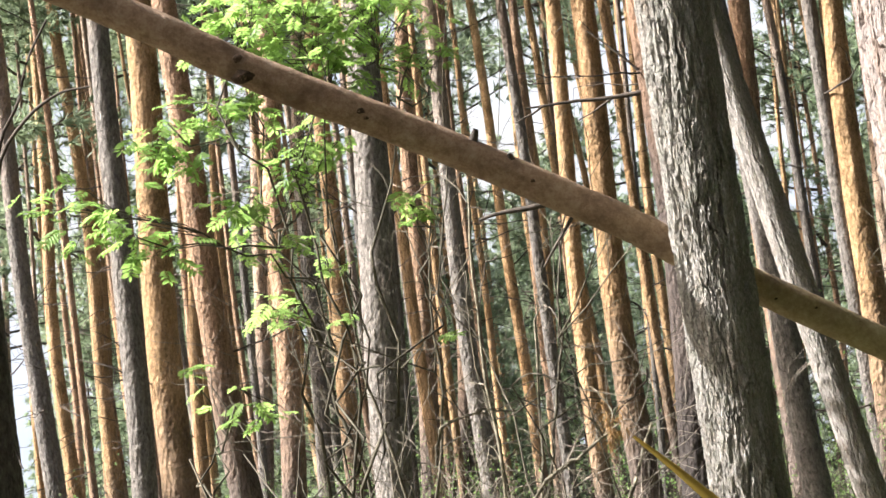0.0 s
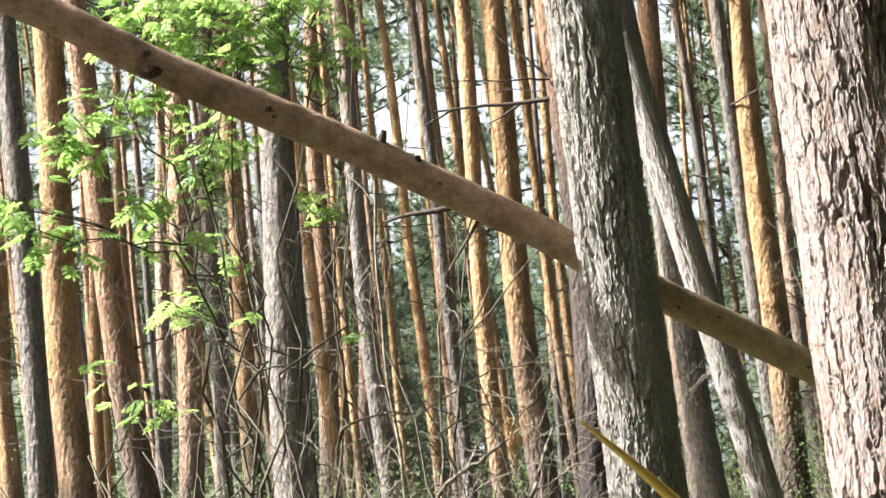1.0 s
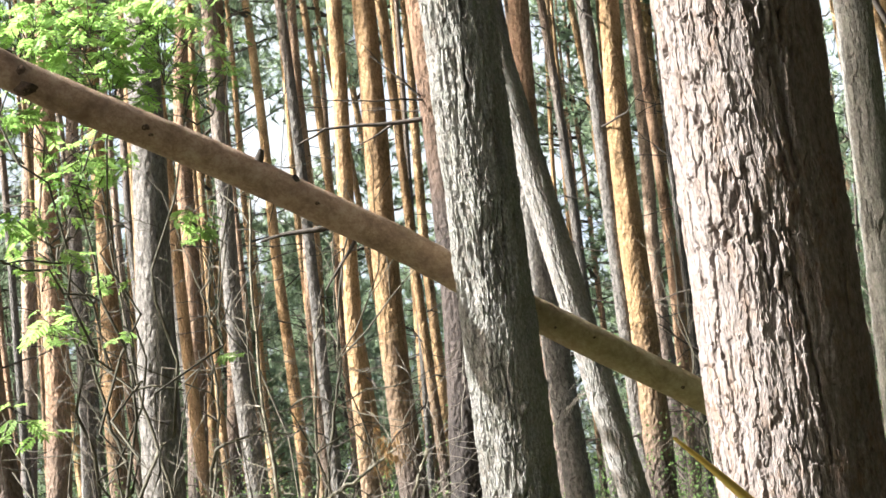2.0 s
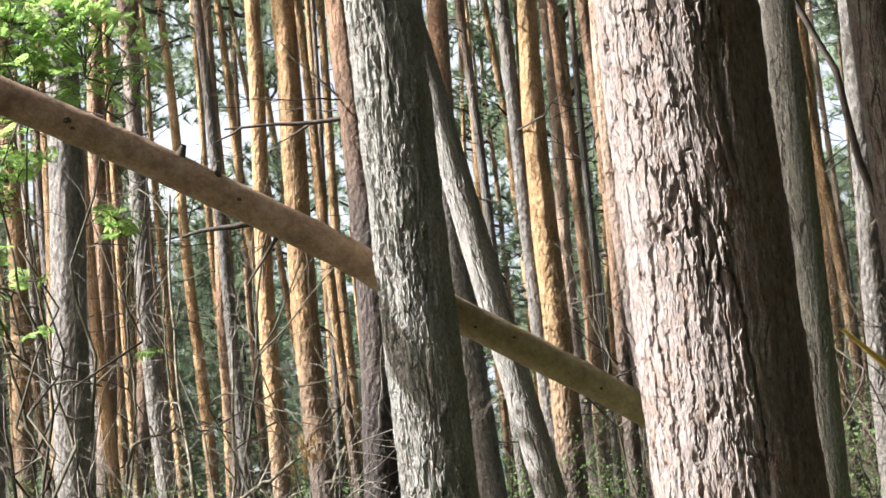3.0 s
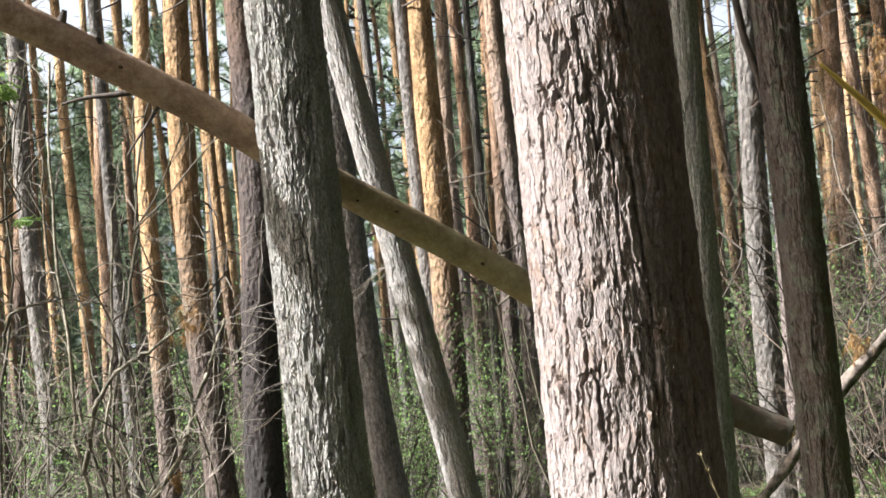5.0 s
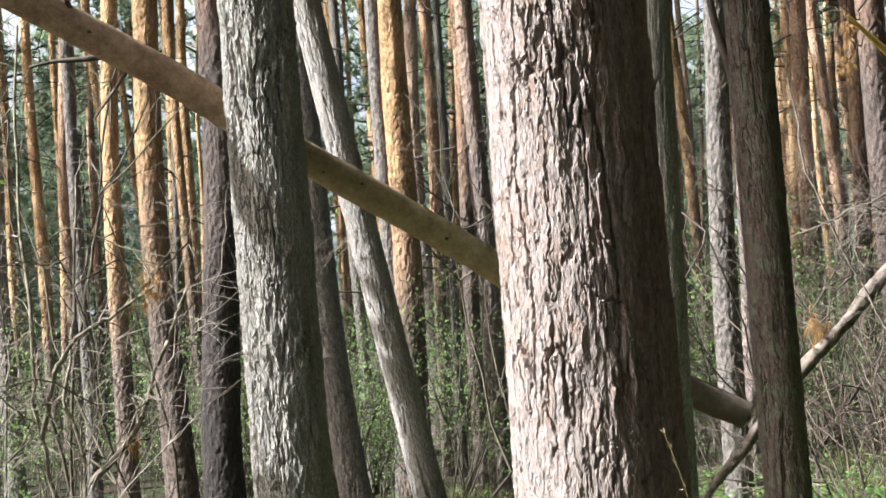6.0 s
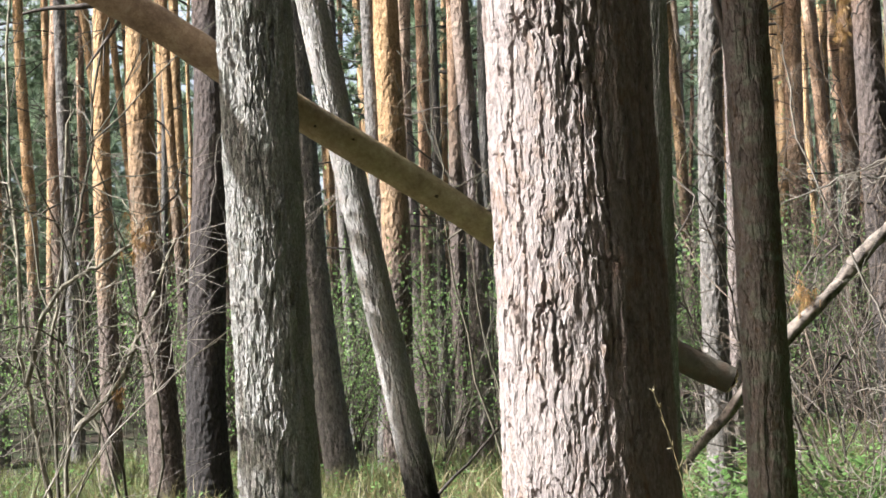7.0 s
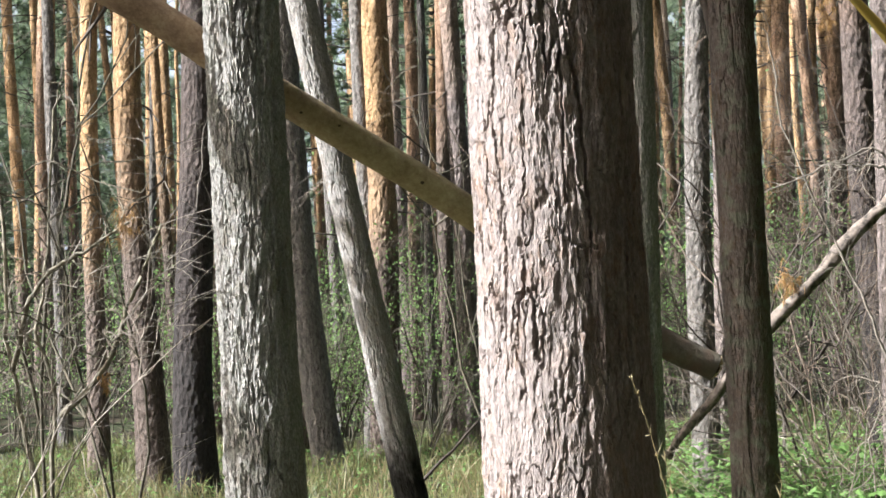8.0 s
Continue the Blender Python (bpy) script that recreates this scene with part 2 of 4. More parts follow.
def lattice(u, v, cells, seed, octaves=1, gain=0.5):
    """Smooth noise from -1 to 1 that closes round u; cells is its period in u."""
    total, amp, norm = 0.0, 1.0, 0.0
    for o in range(octaves):
        rng = np.random.RandomState(seed + 17 * o)
        table = rng.uniform(-1, 1, (cells, 512))
        i, j = np.floor(u).astype(int), np.floor(v).astype(int)
        fu, fv = u - i, v - j
        fu, fv = fu * fu * (3 - 2 * fu), fv * fv * (3 - 2 * fv)
        c = [[table[(i + a) % cells, (j + b) % 512] for b in (0, 1)] for a in (0, 1)]
        total = total + amp * ((c[0][0] * (1 - fu) + c[1][0] * fu) * (1 - fv) + (c[0][1] * (1 - fu) + c[1][1] * fu) * fv)
        norm += amp
        u, v, cells, amp = u * 2, v * 2, cells * 2, amp * gain
    return total / norm


def plates(u, v, cells, seed):
    """Cells that close round u: the gap to the next cell's edge, and a number of each cell."""
    rng = np.random.RandomState(seed)
    ju, jv, tone = rng.uniform(0.1, 0.9, (cells, 512)), rng.uniform(0.1, 0.9, (cells, 512)), rng.uniform(0, 1, (cells, 512))
    i, j = np.floor(u).astype(int), np.floor(v).astype(int)
    near, second, num = np.full(u.shape, 9.0), np.full(u.shape, 9.0), np.zeros(u.shape)
    for a in (-1, 0, 1):
        for b in (-1, 0, 1):
            ci, cj = (i + a) % cells, (j + b) % 512
            d = np.hypot(i + a + ju[ci, cj] - u, j + b + jv[ci, cj] - v)
            closer = d < near
            second = np.where(closer, near, np.minimum(second, d))
            num = np.where(closer, tone[ci, cj], num)
            near = np.where(closer, d, near)
    return second - near, num


def step(x, lo, hi):
    s = np.clip((x - lo) / (hi - lo), 0, 1)
    return s * s * (3 - 2 * s)


def furrowed_trunk(dia, heights, around, seed, depth, grain=0.02, flare=0.10, taper=0.010, squat=0.42):
    """An old trunk: ragged bark scales lying in layers over one another, split by long furrows. heights: the levels
    of its rings; grain: the width of a scale; squat: its width over its height. The side towards the path is finer."""
    z = np.asarray(heights, float)
    front = np.linspace(math.radians(-195), math.radians(15), round(around * 0.8), endpoint=False)
    back = np.linspace(math.radians(15), math.radians(165), around - len(front), endpoint=False)
    ring = np.concatenate([front, back])
    a, zz = np.meshgrid(ring, z)
    turn = (a / (2 * np.pi)) % 1.0
    n = max(8, round(math.pi * dia / grain))
    u, v = turn * n, zz * squat / grain + 60
    wu = u + 0.34 * lattice(u * 2, v * 2.2, n * 2, seed, 4, 0.62) + 0.8 * lattice(turn * 7, zz * 2.2 + 40, 7, seed + 2, 2)
    wv = v + 0.5 * lattice(u * 2, v * 1.5, n * 2, seed + 5, 3, 0.6)
    # long plates, split by narrow clefts that wander upwards
    gap, tone = plates(wu, wv * 0.5, n, seed + 61)
    cleft = (1 - step(gap, 0.02, 0.13)) * step(lattice(u, v * 0.35, n, seed + 63, 2), -0.1, 0.35)
    half = n // 2
    furrow = np.abs(lattice(wu * half / n, wv * 0.13, half, seed + 21, 3, 0.5))
    deep = (1 - step(furrow, 0.012, 0.075)) * step(lattice(u * half / n, v * 0.16, half, seed + 25, 2), -0.25, 0.1)
    # thin scales on the plates: a soft field cut into steps, each ending in a ragged brink
    field = 4.2 * lattice(wu, wv * 0.55, n, seed + 31, 4, 0.62)
    floor = np.floor(field)
    scales = floor + step(field - floor, 0.72, 0.98) + 0.15 * (field - floor)
    fine = 4.0 * lattice(wu * 3, wv * 1.5, n * 3, seed + 35, 3, 0.6)
    floor = np.floor(fine)
    chips = floor + step(fine - floor, 0.6, 1.0)
    crumbs = lattice(turn * n * 7, zz * 3.6 / grain + 60, n * 7, seed + 41, 2, 0.7)
    h = depth * (0.19 * scales + 0.075 * chips + 0.30 * tone + 0.06 * crumbs - 1.25 * deep - 0.75 * cleft)
    r = dia / 2 * (1 + flare * np.exp(-zz / 0.7)) * (1 - taper * (zz - 1.5)).clip(0.1)
    r = r * (1 + 0.014 * lattice(turn * 5, zz * 1.3 + 50, 5, seed + 51, 2)) + h - depth * 0.25
    verts = np.stack([r * np.cos(a), r * np.sin(a), zz], -1).reshape(-1, 3)
    i, j = np.meshgrid(np.arange(len(z) - 1), np.arange(around), indexing="ij")
    k = (j + 1) % around
    faces = np.stack([i * around + j, i * around + k, (i + 1) * around + k, (i + 1) * around + j], -1).reshape(-1, 4)
    return verts, faces


def slim_trunk(dia, height, seed, around=18, rings=70, flake=0.0):
    """A round trunk with a slightly crooked line, flaking bark and a flared foot."""
    rng = np.random.RandomState(seed)
    z = np.concatenate([np.linspace(-0.15, 7.2, rings), np.linspace(7.6, height, 14)])
    a, zz = np.meshgrid(np.linspace(0, 2 * np.pi, around, endpoint=False), z)
    turn = a / (2 * np.pi)
    r = dia / 2 * (1.0 + 0.22 * np.exp(-np.maximum(zz, 0) / 0.5)) * np.clip(1 - 0.045 * (zz - 2), 0.12, 1.2)
    r = r * (1 + 0.05 * lattice(turn * 9, zz * 3 + 60, 9, seed, 2))
    if flake:
        n = max(6, round(math.pi * dia / 0.05))
        gap, tone = plates(turn * n + 0.4 * lattice(turn * n, zz * 9 + 60, n, seed + 2, 2), zz * 9 + 60, n, seed + 3)
        rough = 1 - 0.55 * step(zz, 2.0, 4.5)
        r = r + flake * rough * (tone - 0.9 * (1 - step(gap, 0, 0.25)) + 0.5 * lattice(turn * n * 3, zz * 30 + 60, n * 3, seed + 4, 2))
    phase = rng.uniform(0, 6, 4)
    sx = dia * 0.22 * (np.sin(zz * 0.55 + phase[0]) + 0.5 * np.sin(zz * 1.3 + phase[1]))
    sy = dia * 0.22 * np.sin(zz * 0.6 + phase[2])
    verts = np.stack([r * np.cos(a) + sx, r * np.sin(a) + sy, zz], -1).reshape(-1, 3)
    i, j = np.meshgrid(np.arange(len(z) - 1), np.arange(around), indexing="ij")
    k = (j + 1) % around
    faces = np.stack([i * around + j, i * around + k, (i + 1) * around + k, (i + 1) * around + j], -1).reshape(-1, 4)
    return verts, faces


def tufts(places, ways, count, length, width, spread, rng):
    """Bunches of needles: thin triangles that fan out from each place along its way."""
    places, ways = np.repeat(places, count, 0), np.repeat(ways, count, 0)
    d = ways + spread * rng.standard_normal(places.shape)
    d /= np.linalg.norm(d, axis=1)[:, None]
    side = np.cross(d, rng.standard_normal(places.shape))
    side /= np.linalg.norm(side, axis=1)[:, None]
    size = rng.uniform(0.6, 1.15, (len(d), 1))
    verts = np.stack([places - side * width / 2, places + side * width / 2, places + d * length * size], 1).reshape(-1, 3)
    return verts, np.arange(len(verts)).reshape(-1, 3)


def branching(start, way, length, radius, rng, level, out, crook=0.25, forks=4, droop=0.0, ends=None):
    """A branch with its twigs, as tubes put into out."""
    n = 7
    pts, d = [np.asarray(start, float)], np.asarray(way, float) / np.linalg.norm(way)
    for _ in range(n):
        d = d + crook * rng.standard_normal(3) * 0.5 + np.array([0, 0, -droop])
        d /= np.linalg.norm(d)
        pts.append(pts[-1] + d * length / n)
    out.append(tube(pts, np.linspace(radius, radius * 0.35, n + 1), 5 if level > 0 else 4))
    if ends is not None and level == 0:
        ends.extend((pts[k], pts[k] - pts[k - 1]) for k in (4, 7))
    if level > 0:
        for _ in range(forks):
            k = rng.randint(2, n + 1)
            dd = (pts[k] - pts[k - 1]) / np.linalg.norm(pts[k] - pts[k - 1]) + 0.85 * rng.standard_normal(3)
            branching(pts[k], dd, length * rng.uniform(0.3, 0.6), radius * 0.5, rng, level - 1, out, crook, forks, droop, ends)


# ---- ground ----
def ground_height(x, y):
    return 0.05 * np.sin(x * 0.8 + 1) * np.sin(y * 0.55) + 0.03 * np.sin(x * 2.1 + y * 1.3)


def build_ground():
    near = np.linspace(-30, 30, 121)
    xs = np.concatenate([[-3000, -800, -250, -90], near, [90, 250, 800, 3000]])
    ys = np.concatenate([[-3000, -800, -250, -60], np.linspace(-20, 80, 161), [140, 300, 900, 3500]])
    x, y = np.meshgrid(xs, ys)
    z = ground_height(x, y) * (np.hypot(x, y) < 100)
    i, j = np.meshgrid(np.arange(len(ys) - 1), np.arange(len(xs) - 1), indexing="ij")
    w = len(xs)
    faces = np.stack([i * w + j, i * w + j + 1, (i + 1) * w + j + 1, (i + 1) * w + j], -1).reshape(-1, 4)
    ob = new("ground", mesh_of("ground", np.stack([x, y, z], -1).reshape(-1, 3), faces, M_FLOOR))
    tagged(ob, "uneven forest floor of needle litter and moss", "forest floor", kind="structure")


build_ground()


def build_backdrop():
    """The pale sky low behind the wood, a bent wall very far off."""
    turn = np.radians(np.linspace(-48, 36, 29))
    foot = np.stack([900 * np.sin(turn), 900 * np.cos(turn)], 1)
    verts = np.concatenate([np.column_stack([foot, np.full(29, z)]) for z in (-5.0, 420.0)])
    faces = np.array([(k, k + 1, k + 30, k + 29) for k in range(28)])
    ob = new("backdrop", mesh_of("backdrop", verts, faces, M_HAZE))
    tagged(ob, "pale hazy sky far behind the wood", "sky", kind="structure")


build_backdrop()


# ---- old trunks near the path ----
def levels(lo, hi, fine, top):
    """Ring heights: coarse at the foot, fine where the bark is seen close, coarse above."""
    return np.concatenate([np.arange(-0.2, lo, 0.03), np.arange(lo, hi, fine), np.arange(hi, hi + 1.5, 0.03), np.linspace(hi + 1.6, top, 14)])


def leaning(x, y, lean):
    """A pose at the foot of a trunk that leans sideways."""
    return pose(x, y, 0, 0, math.degrees(math.atan(lean)), 0)


def limb_set(name, seed, count, length, mat):
    """Short dead side branches round a trunk: a few shared meshes."""
    made = []
    for s in range(count):
        rng = np.random.RandomState(seed + s)
        out = []
        branching((0, 0, 0), (1, 0, rng.uniform(-0.25, 0.35)), length * rng.uniform(0.6, 1.3), 0.009, rng, 1, out, 0.28, 3, 0.02)
        made.append(mesh_of(name, *joined(out), mat))
    return made


DEAD_BRANCHES = limb_set("dead_branch", 300, 5, 0.8, M_DEAD)
SHORT_STUBS = limb_set("branch_stub", 340, 3, 0.22, M_DEAD)


def crown_mesh(seed, z0, z1, spread, clumps):
    """Limbs and needle clumps of a pine's top."""
    rng = np.random.RandomState(seed)
    wood, places, ways = [], [], []
    for _ in range(16):
        z, turn = rng.uniform(z0, z1), rng.uniform(0, 2 * np.pi)
        reach = spread * (1.1 - 0.7 * (z - z0) / (z1 - z0)) * rng.uniform(0.6, 1.1)
        tip = np.array([math.cos(turn) * reach, math.sin(turn) * reach, z + rng.uniform(-0.2, 0.9)])
        line = bent((0, 0, z), tip, 7, 0.25, rng)
        wood.append(tube(line, np.linspace(0.035, 0.008, 7), 5))
        for _ in range(clumps // 16):
            k = rng.randint(2, 7)
            places.append(line[k] + rng.standard_normal(3) * (0.28, 0.28, 0.18))
            ways.append(line[k] - line[0] + rng.standard_normal(3) * 0.6)
    ways = np.array(ways)
    ways /= np.linalg.norm(ways, axis=1)[:, None]
    wood_v, wood_f = joined(wood)
    leaf = tufts(np.array(places), ways, 15, 0.26, 0.032, 0.7, rng)
    wood_f = np.concatenate([wood_f[:, :3], wood_f[:, [0, 2, 3]]])
    v, f = joined([(wood_v, wood_f), leaf])
    return mesh_of("crown", v, f, [M_DEAD, M_NEEDLE], False, np.r_[np.zeros(len(wood_f)), np.ones(len(leaf[1]))])


CROWNS = [crown_mesh(500 + s, 10.5, 16.5, 2.3, 480) for s in range(3)]
CROWNS_DENSE = [crown_mesh(520 + s, 10.0, 16.5, 2.4, 1500) for s in range(3)]


def add_crown(tree, which, turn, lift=0.0, wide=1.0, crowns=CROWNS):
    child("crown", crowns[which % 3], tree, "open crown of green pine needles", pose(0, 0, lift, 0, 0, turn) @ Matrix.Diagonal((wide, wide, 1, 1)), "stuff")


def old_pine(x, y, lean, dia, mat, label, seed, rings, around, depth, grain, flare=0.10):
    tree = thing("pine_tree", leaning(x, y, lean), label, "pine tree", "old furrowed pines")
    child("trunk", mesh_of("trunk", *furrowed_trunk(dia, rings, around, seed, depth, grain, flare), mat, False), tree)
    # unseen crown made dense and wide to keep sky light off the trunks
    add_crown(tree, seed, seed * 77 % 360, 0.5, 1.25, CROWNS_DENSE)
    return tree


old_pine(0.236, 4.6, 0.0, 0.335, M_BARK_BIG, "thick old pine trunk with deeply furrowed sunlit grey bark", 3,
         levels(0.8, 2.75, 0.0026, 17), 460, 0.0085, 0.024, 0.28)
old_pine(-0.87, 10.4, -0.001, 0.355, M_BARK_MID, "old grey pine trunk with a fallen log leaning behind it", 8,
         levels(0.3, 4.4, 0.005, 17), 280, 0.0165, 0.024)
old_pine(1.22, 9.2, 0.0, 0.188, M_BARK_SHADED, "slim pine trunk with furrowed bark coloured dark for shade", 12,
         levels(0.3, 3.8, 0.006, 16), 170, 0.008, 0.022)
old_pine(0.75, 9.13, 0.026, 0.16, M_BARK_MID, "slim grey pine trunk close behind a thicker pine", 15,
         levels(0.3, 3.8, 0.007, 16), 130, 0.0065, 0.020)
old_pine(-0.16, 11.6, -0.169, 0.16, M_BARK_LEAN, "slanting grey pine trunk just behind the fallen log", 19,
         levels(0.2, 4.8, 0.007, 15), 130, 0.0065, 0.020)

# ---- pines of the stand: foot x, y, sideways lean, thickness, bark ----
STAND_A = [
    (-3.594, 8.3, 0.018, 0.228, "grey"),
    (-9.08, 22.0, -0.019, 0.220, "grey"),
    (-14.42, 35.0, 0.038, 0.254, "orange"),
    (-12.37, 32.0, -0.002, 0.256, "orange"),
    (-14.10, 36.0, 0.046, 0.243, "orange"),
    (-5.64, 15.0, 0.046, 0.180, "grey"),
    (-6.05, 17.0, 0.045, 0.281, "orange"),
    (-13.94, 40.0, 0.059, 0.240, "orange"),
    (-15.34, 45.0, 0.028, 0.225, "orange"),
    (-5.72, 18.0, -0.021, 0.261, "red"),
    (-13.09, 40.0, 0.040, 0.230, "orange"),
    (-9.55, 30.0, 0.090, 0.225, "pale"),
    (-6.81, 22.0, 0.098, 0.253, "red"),
    (-8.13, 28.0, 0.074, 0.210, "grey"),
    (-7.26, 27.0, 0.023, 0.250, "orange"),
    (-3.70, 15.0, 0.042, 0.259, "grey"),
    (-7.41, 32.0, 0.051, 0.232, "orange"),
    (-6.34, 26.0, 0.102, 0.240, "red"),
    (-6.74, 30.0, 0.087, 0.225, "red"),
]
STAND_B = [
    (-4.60, 22.0, 0.023, 0.187, "grey"),
    (-9.84, 50.0, -0.009, 0.200, "orange"),
    (-5.32, 30.0, 0.039, 0.180, "red"),
    (-5.38, 36.0, -0.043, 0.180, "orange"),
    (-3.00, 19.0, 0.042, 0.157, "orange"),
    (-2.37, 17.5, 0.018, 0.219, "orange"),
    (-2.62, 22.0, -0.022, 0.099, "orange"),
    (-3.85, 30.0, 0.016, 0.135, "orange"),
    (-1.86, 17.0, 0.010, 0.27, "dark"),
    (-0.96, 18.0, -0.062, 0.216, "grey"),
    (-1.27, 19.0, 0.013, 0.218, "red"),
    (-2.02, 38.0, 0.008, 0.209, "orange"),
    (-1.36, 40.0, -0.023, 0.190, "orange"),
    (-0.51, 20.0, 0.004, 0.250, "orange"),
    (-0.55, 30.0, 0.015, 0.203, "pale"),
    (0.01, 21.0, 0.011, 0.142, "red"),
    (0.13, 20.0, 0.019, 0.170, "pale"),
    (2.47, 26.0, 0.017, 0.163, "orange"),
    (1.58, 14.0, 0.021, 0.150, "grey"),
]
STAND_C = [
    (2.02, 17.0, 0.033, 0.111, "pale"),
    (2.63, 25.0, -0.038, 0.125, "orange"),
    (4.22, 24.0, 0.002, 0.180, "red"),
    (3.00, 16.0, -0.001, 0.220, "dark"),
    (2.37, 12.0, -0.003, 0.126, "pale"),
    (6.17, 42.0, -0.006, 0.168, "orange"),
    (5.79, 38.0, 0.002, 0.171, "orange"),
    (7.31, 46.0, 0.008, 0.161, "orange"),
    (6.64, 40.0, 0.024, 0.160, "orange"),
    (-6.88, 38.0, 0.034, 0.152, "orange"),
    (-6.01, 34.0, 0.039, 0.170, "orange"),
    (-5.72, 42.0, -0.067, 0.158, "orange"),
    (-4.95, 38.0, 0.037, 0.152, "orange"),
    (-3.73, 30.0, 0.039, 0.150, "orange"),
    (-3.79, 22.0, 0.011, 0.121, "grey"),
    (-0.71, 20.0, 0.011, 0.150, "grey"),
    (-0.36, 24.0, 0.024, 0.132, "red"),
]
LABELS = {
    "orange": "tall slender pine with orange flaking upper bark",
    "red": "tall slender pine with reddish brown bark",
    "grey": "tall slender pine with rough grey bark",
    "pale": "slender pine with pale pinkish grey bark",
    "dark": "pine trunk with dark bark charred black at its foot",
}


def slim_pine(x, y, lean, dia, kind, seed, branches):
    rng = np.random.RandomState(seed)
    tree = thing("pine_tree", leaning(x, y, lean), LABELS[kind], "pine tree", "slender pines of the stand")
    near = y < 23
    shape = slim_trunk(dia, rng.uniform(14.5, 17), seed, *((40, 240, 0.005) if near else (24, 150, 0.006)))
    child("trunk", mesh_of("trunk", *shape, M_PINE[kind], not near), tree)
    for _ in range(branches):
        z = rng.uniform(1.2, 9.5)
        pick = DEAD_BRANCHES[rng.randint(5)] if rng.rand() < 0.6 else SHORT_STUBS[rng.randint(3)]
        s = rng.uniform(0.6, 1.3)
        child("dead_branch", pick, tree, m=pose(0, 0, z, 0, rng.uniform(-25, 20), rng.uniform(0, 360)) @ Matrix.Scale(s, 4))
    add_crown(tree, seed, rng.uniform(0, 360))
    return tree


def long_branch(tree, z, way, length, radius, seed, forks=2):
    """A single long dead branch on a trunk."""
    out = []
    branching((0, 0, z), way, length, radius, np.random.RandomState(seed), 1, out, 0.12, forks)
    child("dead_branch", mesh_of("dead_branch", *joined(out), M_DEAD), tree, "long dry side branch")


CROOKED_UP = [(0.1, -0.05, 3.02), (0.235, -0.2, 3.279), (0.365, -0.3, 3.364), (0.417, -0.3, 3.532), (0.52, -0.3, 3.679)]
CROOKED_OUT = [(0.1, -0.05, 2.95), (0.227, -0.2, 3.217), (0.416, -0.3, 3.333), (0.54, -0.3, 3.392), (0.663, -0.3, 3.391)]
for number, row in enumerate(STAND_A + STAND_B + STAND_C):
    pine = slim_pine(*row, 1000 + 7 * number, 9 if row[1] > 18 else 5)
    if number == 0:
        for bends in (CROOKED_UP, CROOKED_OUT):
            along = np.linspace(0, len(bends) - 1, 14)
            line = np.stack([np.interp(along, np.arange(len(bends)), np.array(bends)[:, k]) for k in range(3)], 1)
            line[1:-1] = (line[:-2] + 2 * line[1:-1] + line[2:]) / 4
            child("dead_branch", mesh_of("dead_branch", *tube(line, np.linspace(0.009, 0.004, 14), 6), M_DEAD), pine, "thin crooked dead side branch")
    if row[4] == "dark" and row[0] < 0:
        long_branch(pine, 4.5, (-1, 0.1, 0.0), 0.95, 0.022, 71)
        long_branch(pine, 4.6, (-0.6, -0.1, 0.9), 0.6, 0.012, 72)


# ---- the rest of the wood ----
FAR_KINDS = ["orange", "orange", "red", "grey"]
FAR_TRUNKS = {}
for far_kind in ("orange", "red", "grey"):
    FAR_TRUNKS[far_kind] = mesh_of("trunk", *slim_trunk(0.21, 16, 40 + len(far_kind), 12, 40), M_PINE[far_kind])


def far_pine(x, y, kind, rng, low_crown, wide=1.0):
    tree = thing("pine_tree", leaning(x, y, rng.uniform(-0.03, 0.06)), LABELS[kind] + " deeper in the wood, some added out of view", "pine tree", "surrounding pines")
    child("trunk", FAR_TRUNKS[kind], tree, m=pose(0, 0, 0, 0, 0, rng.uniform(0, 360)) @ Matrix.Scale(rng.uniform(0.7, 1.15), 4))
    for _ in range(4):
        child("dead_branch", DEAD_BRANCHES[rng.randint(5)], tree, m=pose(0, 0, rng.uniform(1.5, 9), 0, rng.uniform(-25, 20), rng.uniform(0, 360)) @ Matrix.Scale(rng.uniform(0.8, 1.8), 4))
    add_crown(tree, rng.randint(3), rng.uniform(0, 360), -low_crown, wide, CROWNS_DENSE if wide > 1 else CROWNS)
    return tree


far_rng = np.random.RandomState(77)
for n in range(46):
    fy = far_rng.uniform(36, 64)
    fx = far_rng.uniform(-0.47, 0.22) * fy
    far_pine(fx, fy, FAR_KINDS[far_rng.randint(4)], far_rng, far_rng.choice([0, 2, 4, 6]))
edge_rng = np.random.RandomState(78)
for n in range(7):
    fy = edge_rng.uniform(26, 52)
    far_pine(-edge_rng.uniform(0.395, 0.465) * fy, fy, FAR_KINDS[edge_rng.randint(4)], edge_rng, edge_rng.choice([2, 3, 4, 5]))
# beyond the view: unseen pines added to the sides, behind and overhead to shade and dapple, with a sunny gap towards
# the sun
side_rng = np.random.RandomState(5)
for n in range(225):
    turn = side_rng.uniform(0, 2 * math.pi)
    away = 3.0 + 33 * side_rng.rand() ** 0.75
    sx, sy = math.sin(turn) * away, math.cos(turn) * away + 4
    in_view = sy > 2 and -0.5 * sy - 2.2 < sx < 0.26 * sy + 1.6
    in_gap = sx < -3 and -4 + 0.17 * sx < sy < 38 + 0.17 * sx
    if in_view or in_gap and (sy < 20 + 0.17 * sx or side_rng.rand() < 0.85) or abs(sx) + abs(sy) < 2.5:
        continue
    far_pine(sx, sy, FAR_KINDS[side_rng.randint(4)], side_rng, side_rng.uniform(0, 4), 1.9)
# unseen pines added beside the view; their crowns hold back sky light
slim_pine(-5.4, 10.5, 0.01, 0.34, "grey", 4001, 4)
blocker_rng = np.random.RandomState(64)
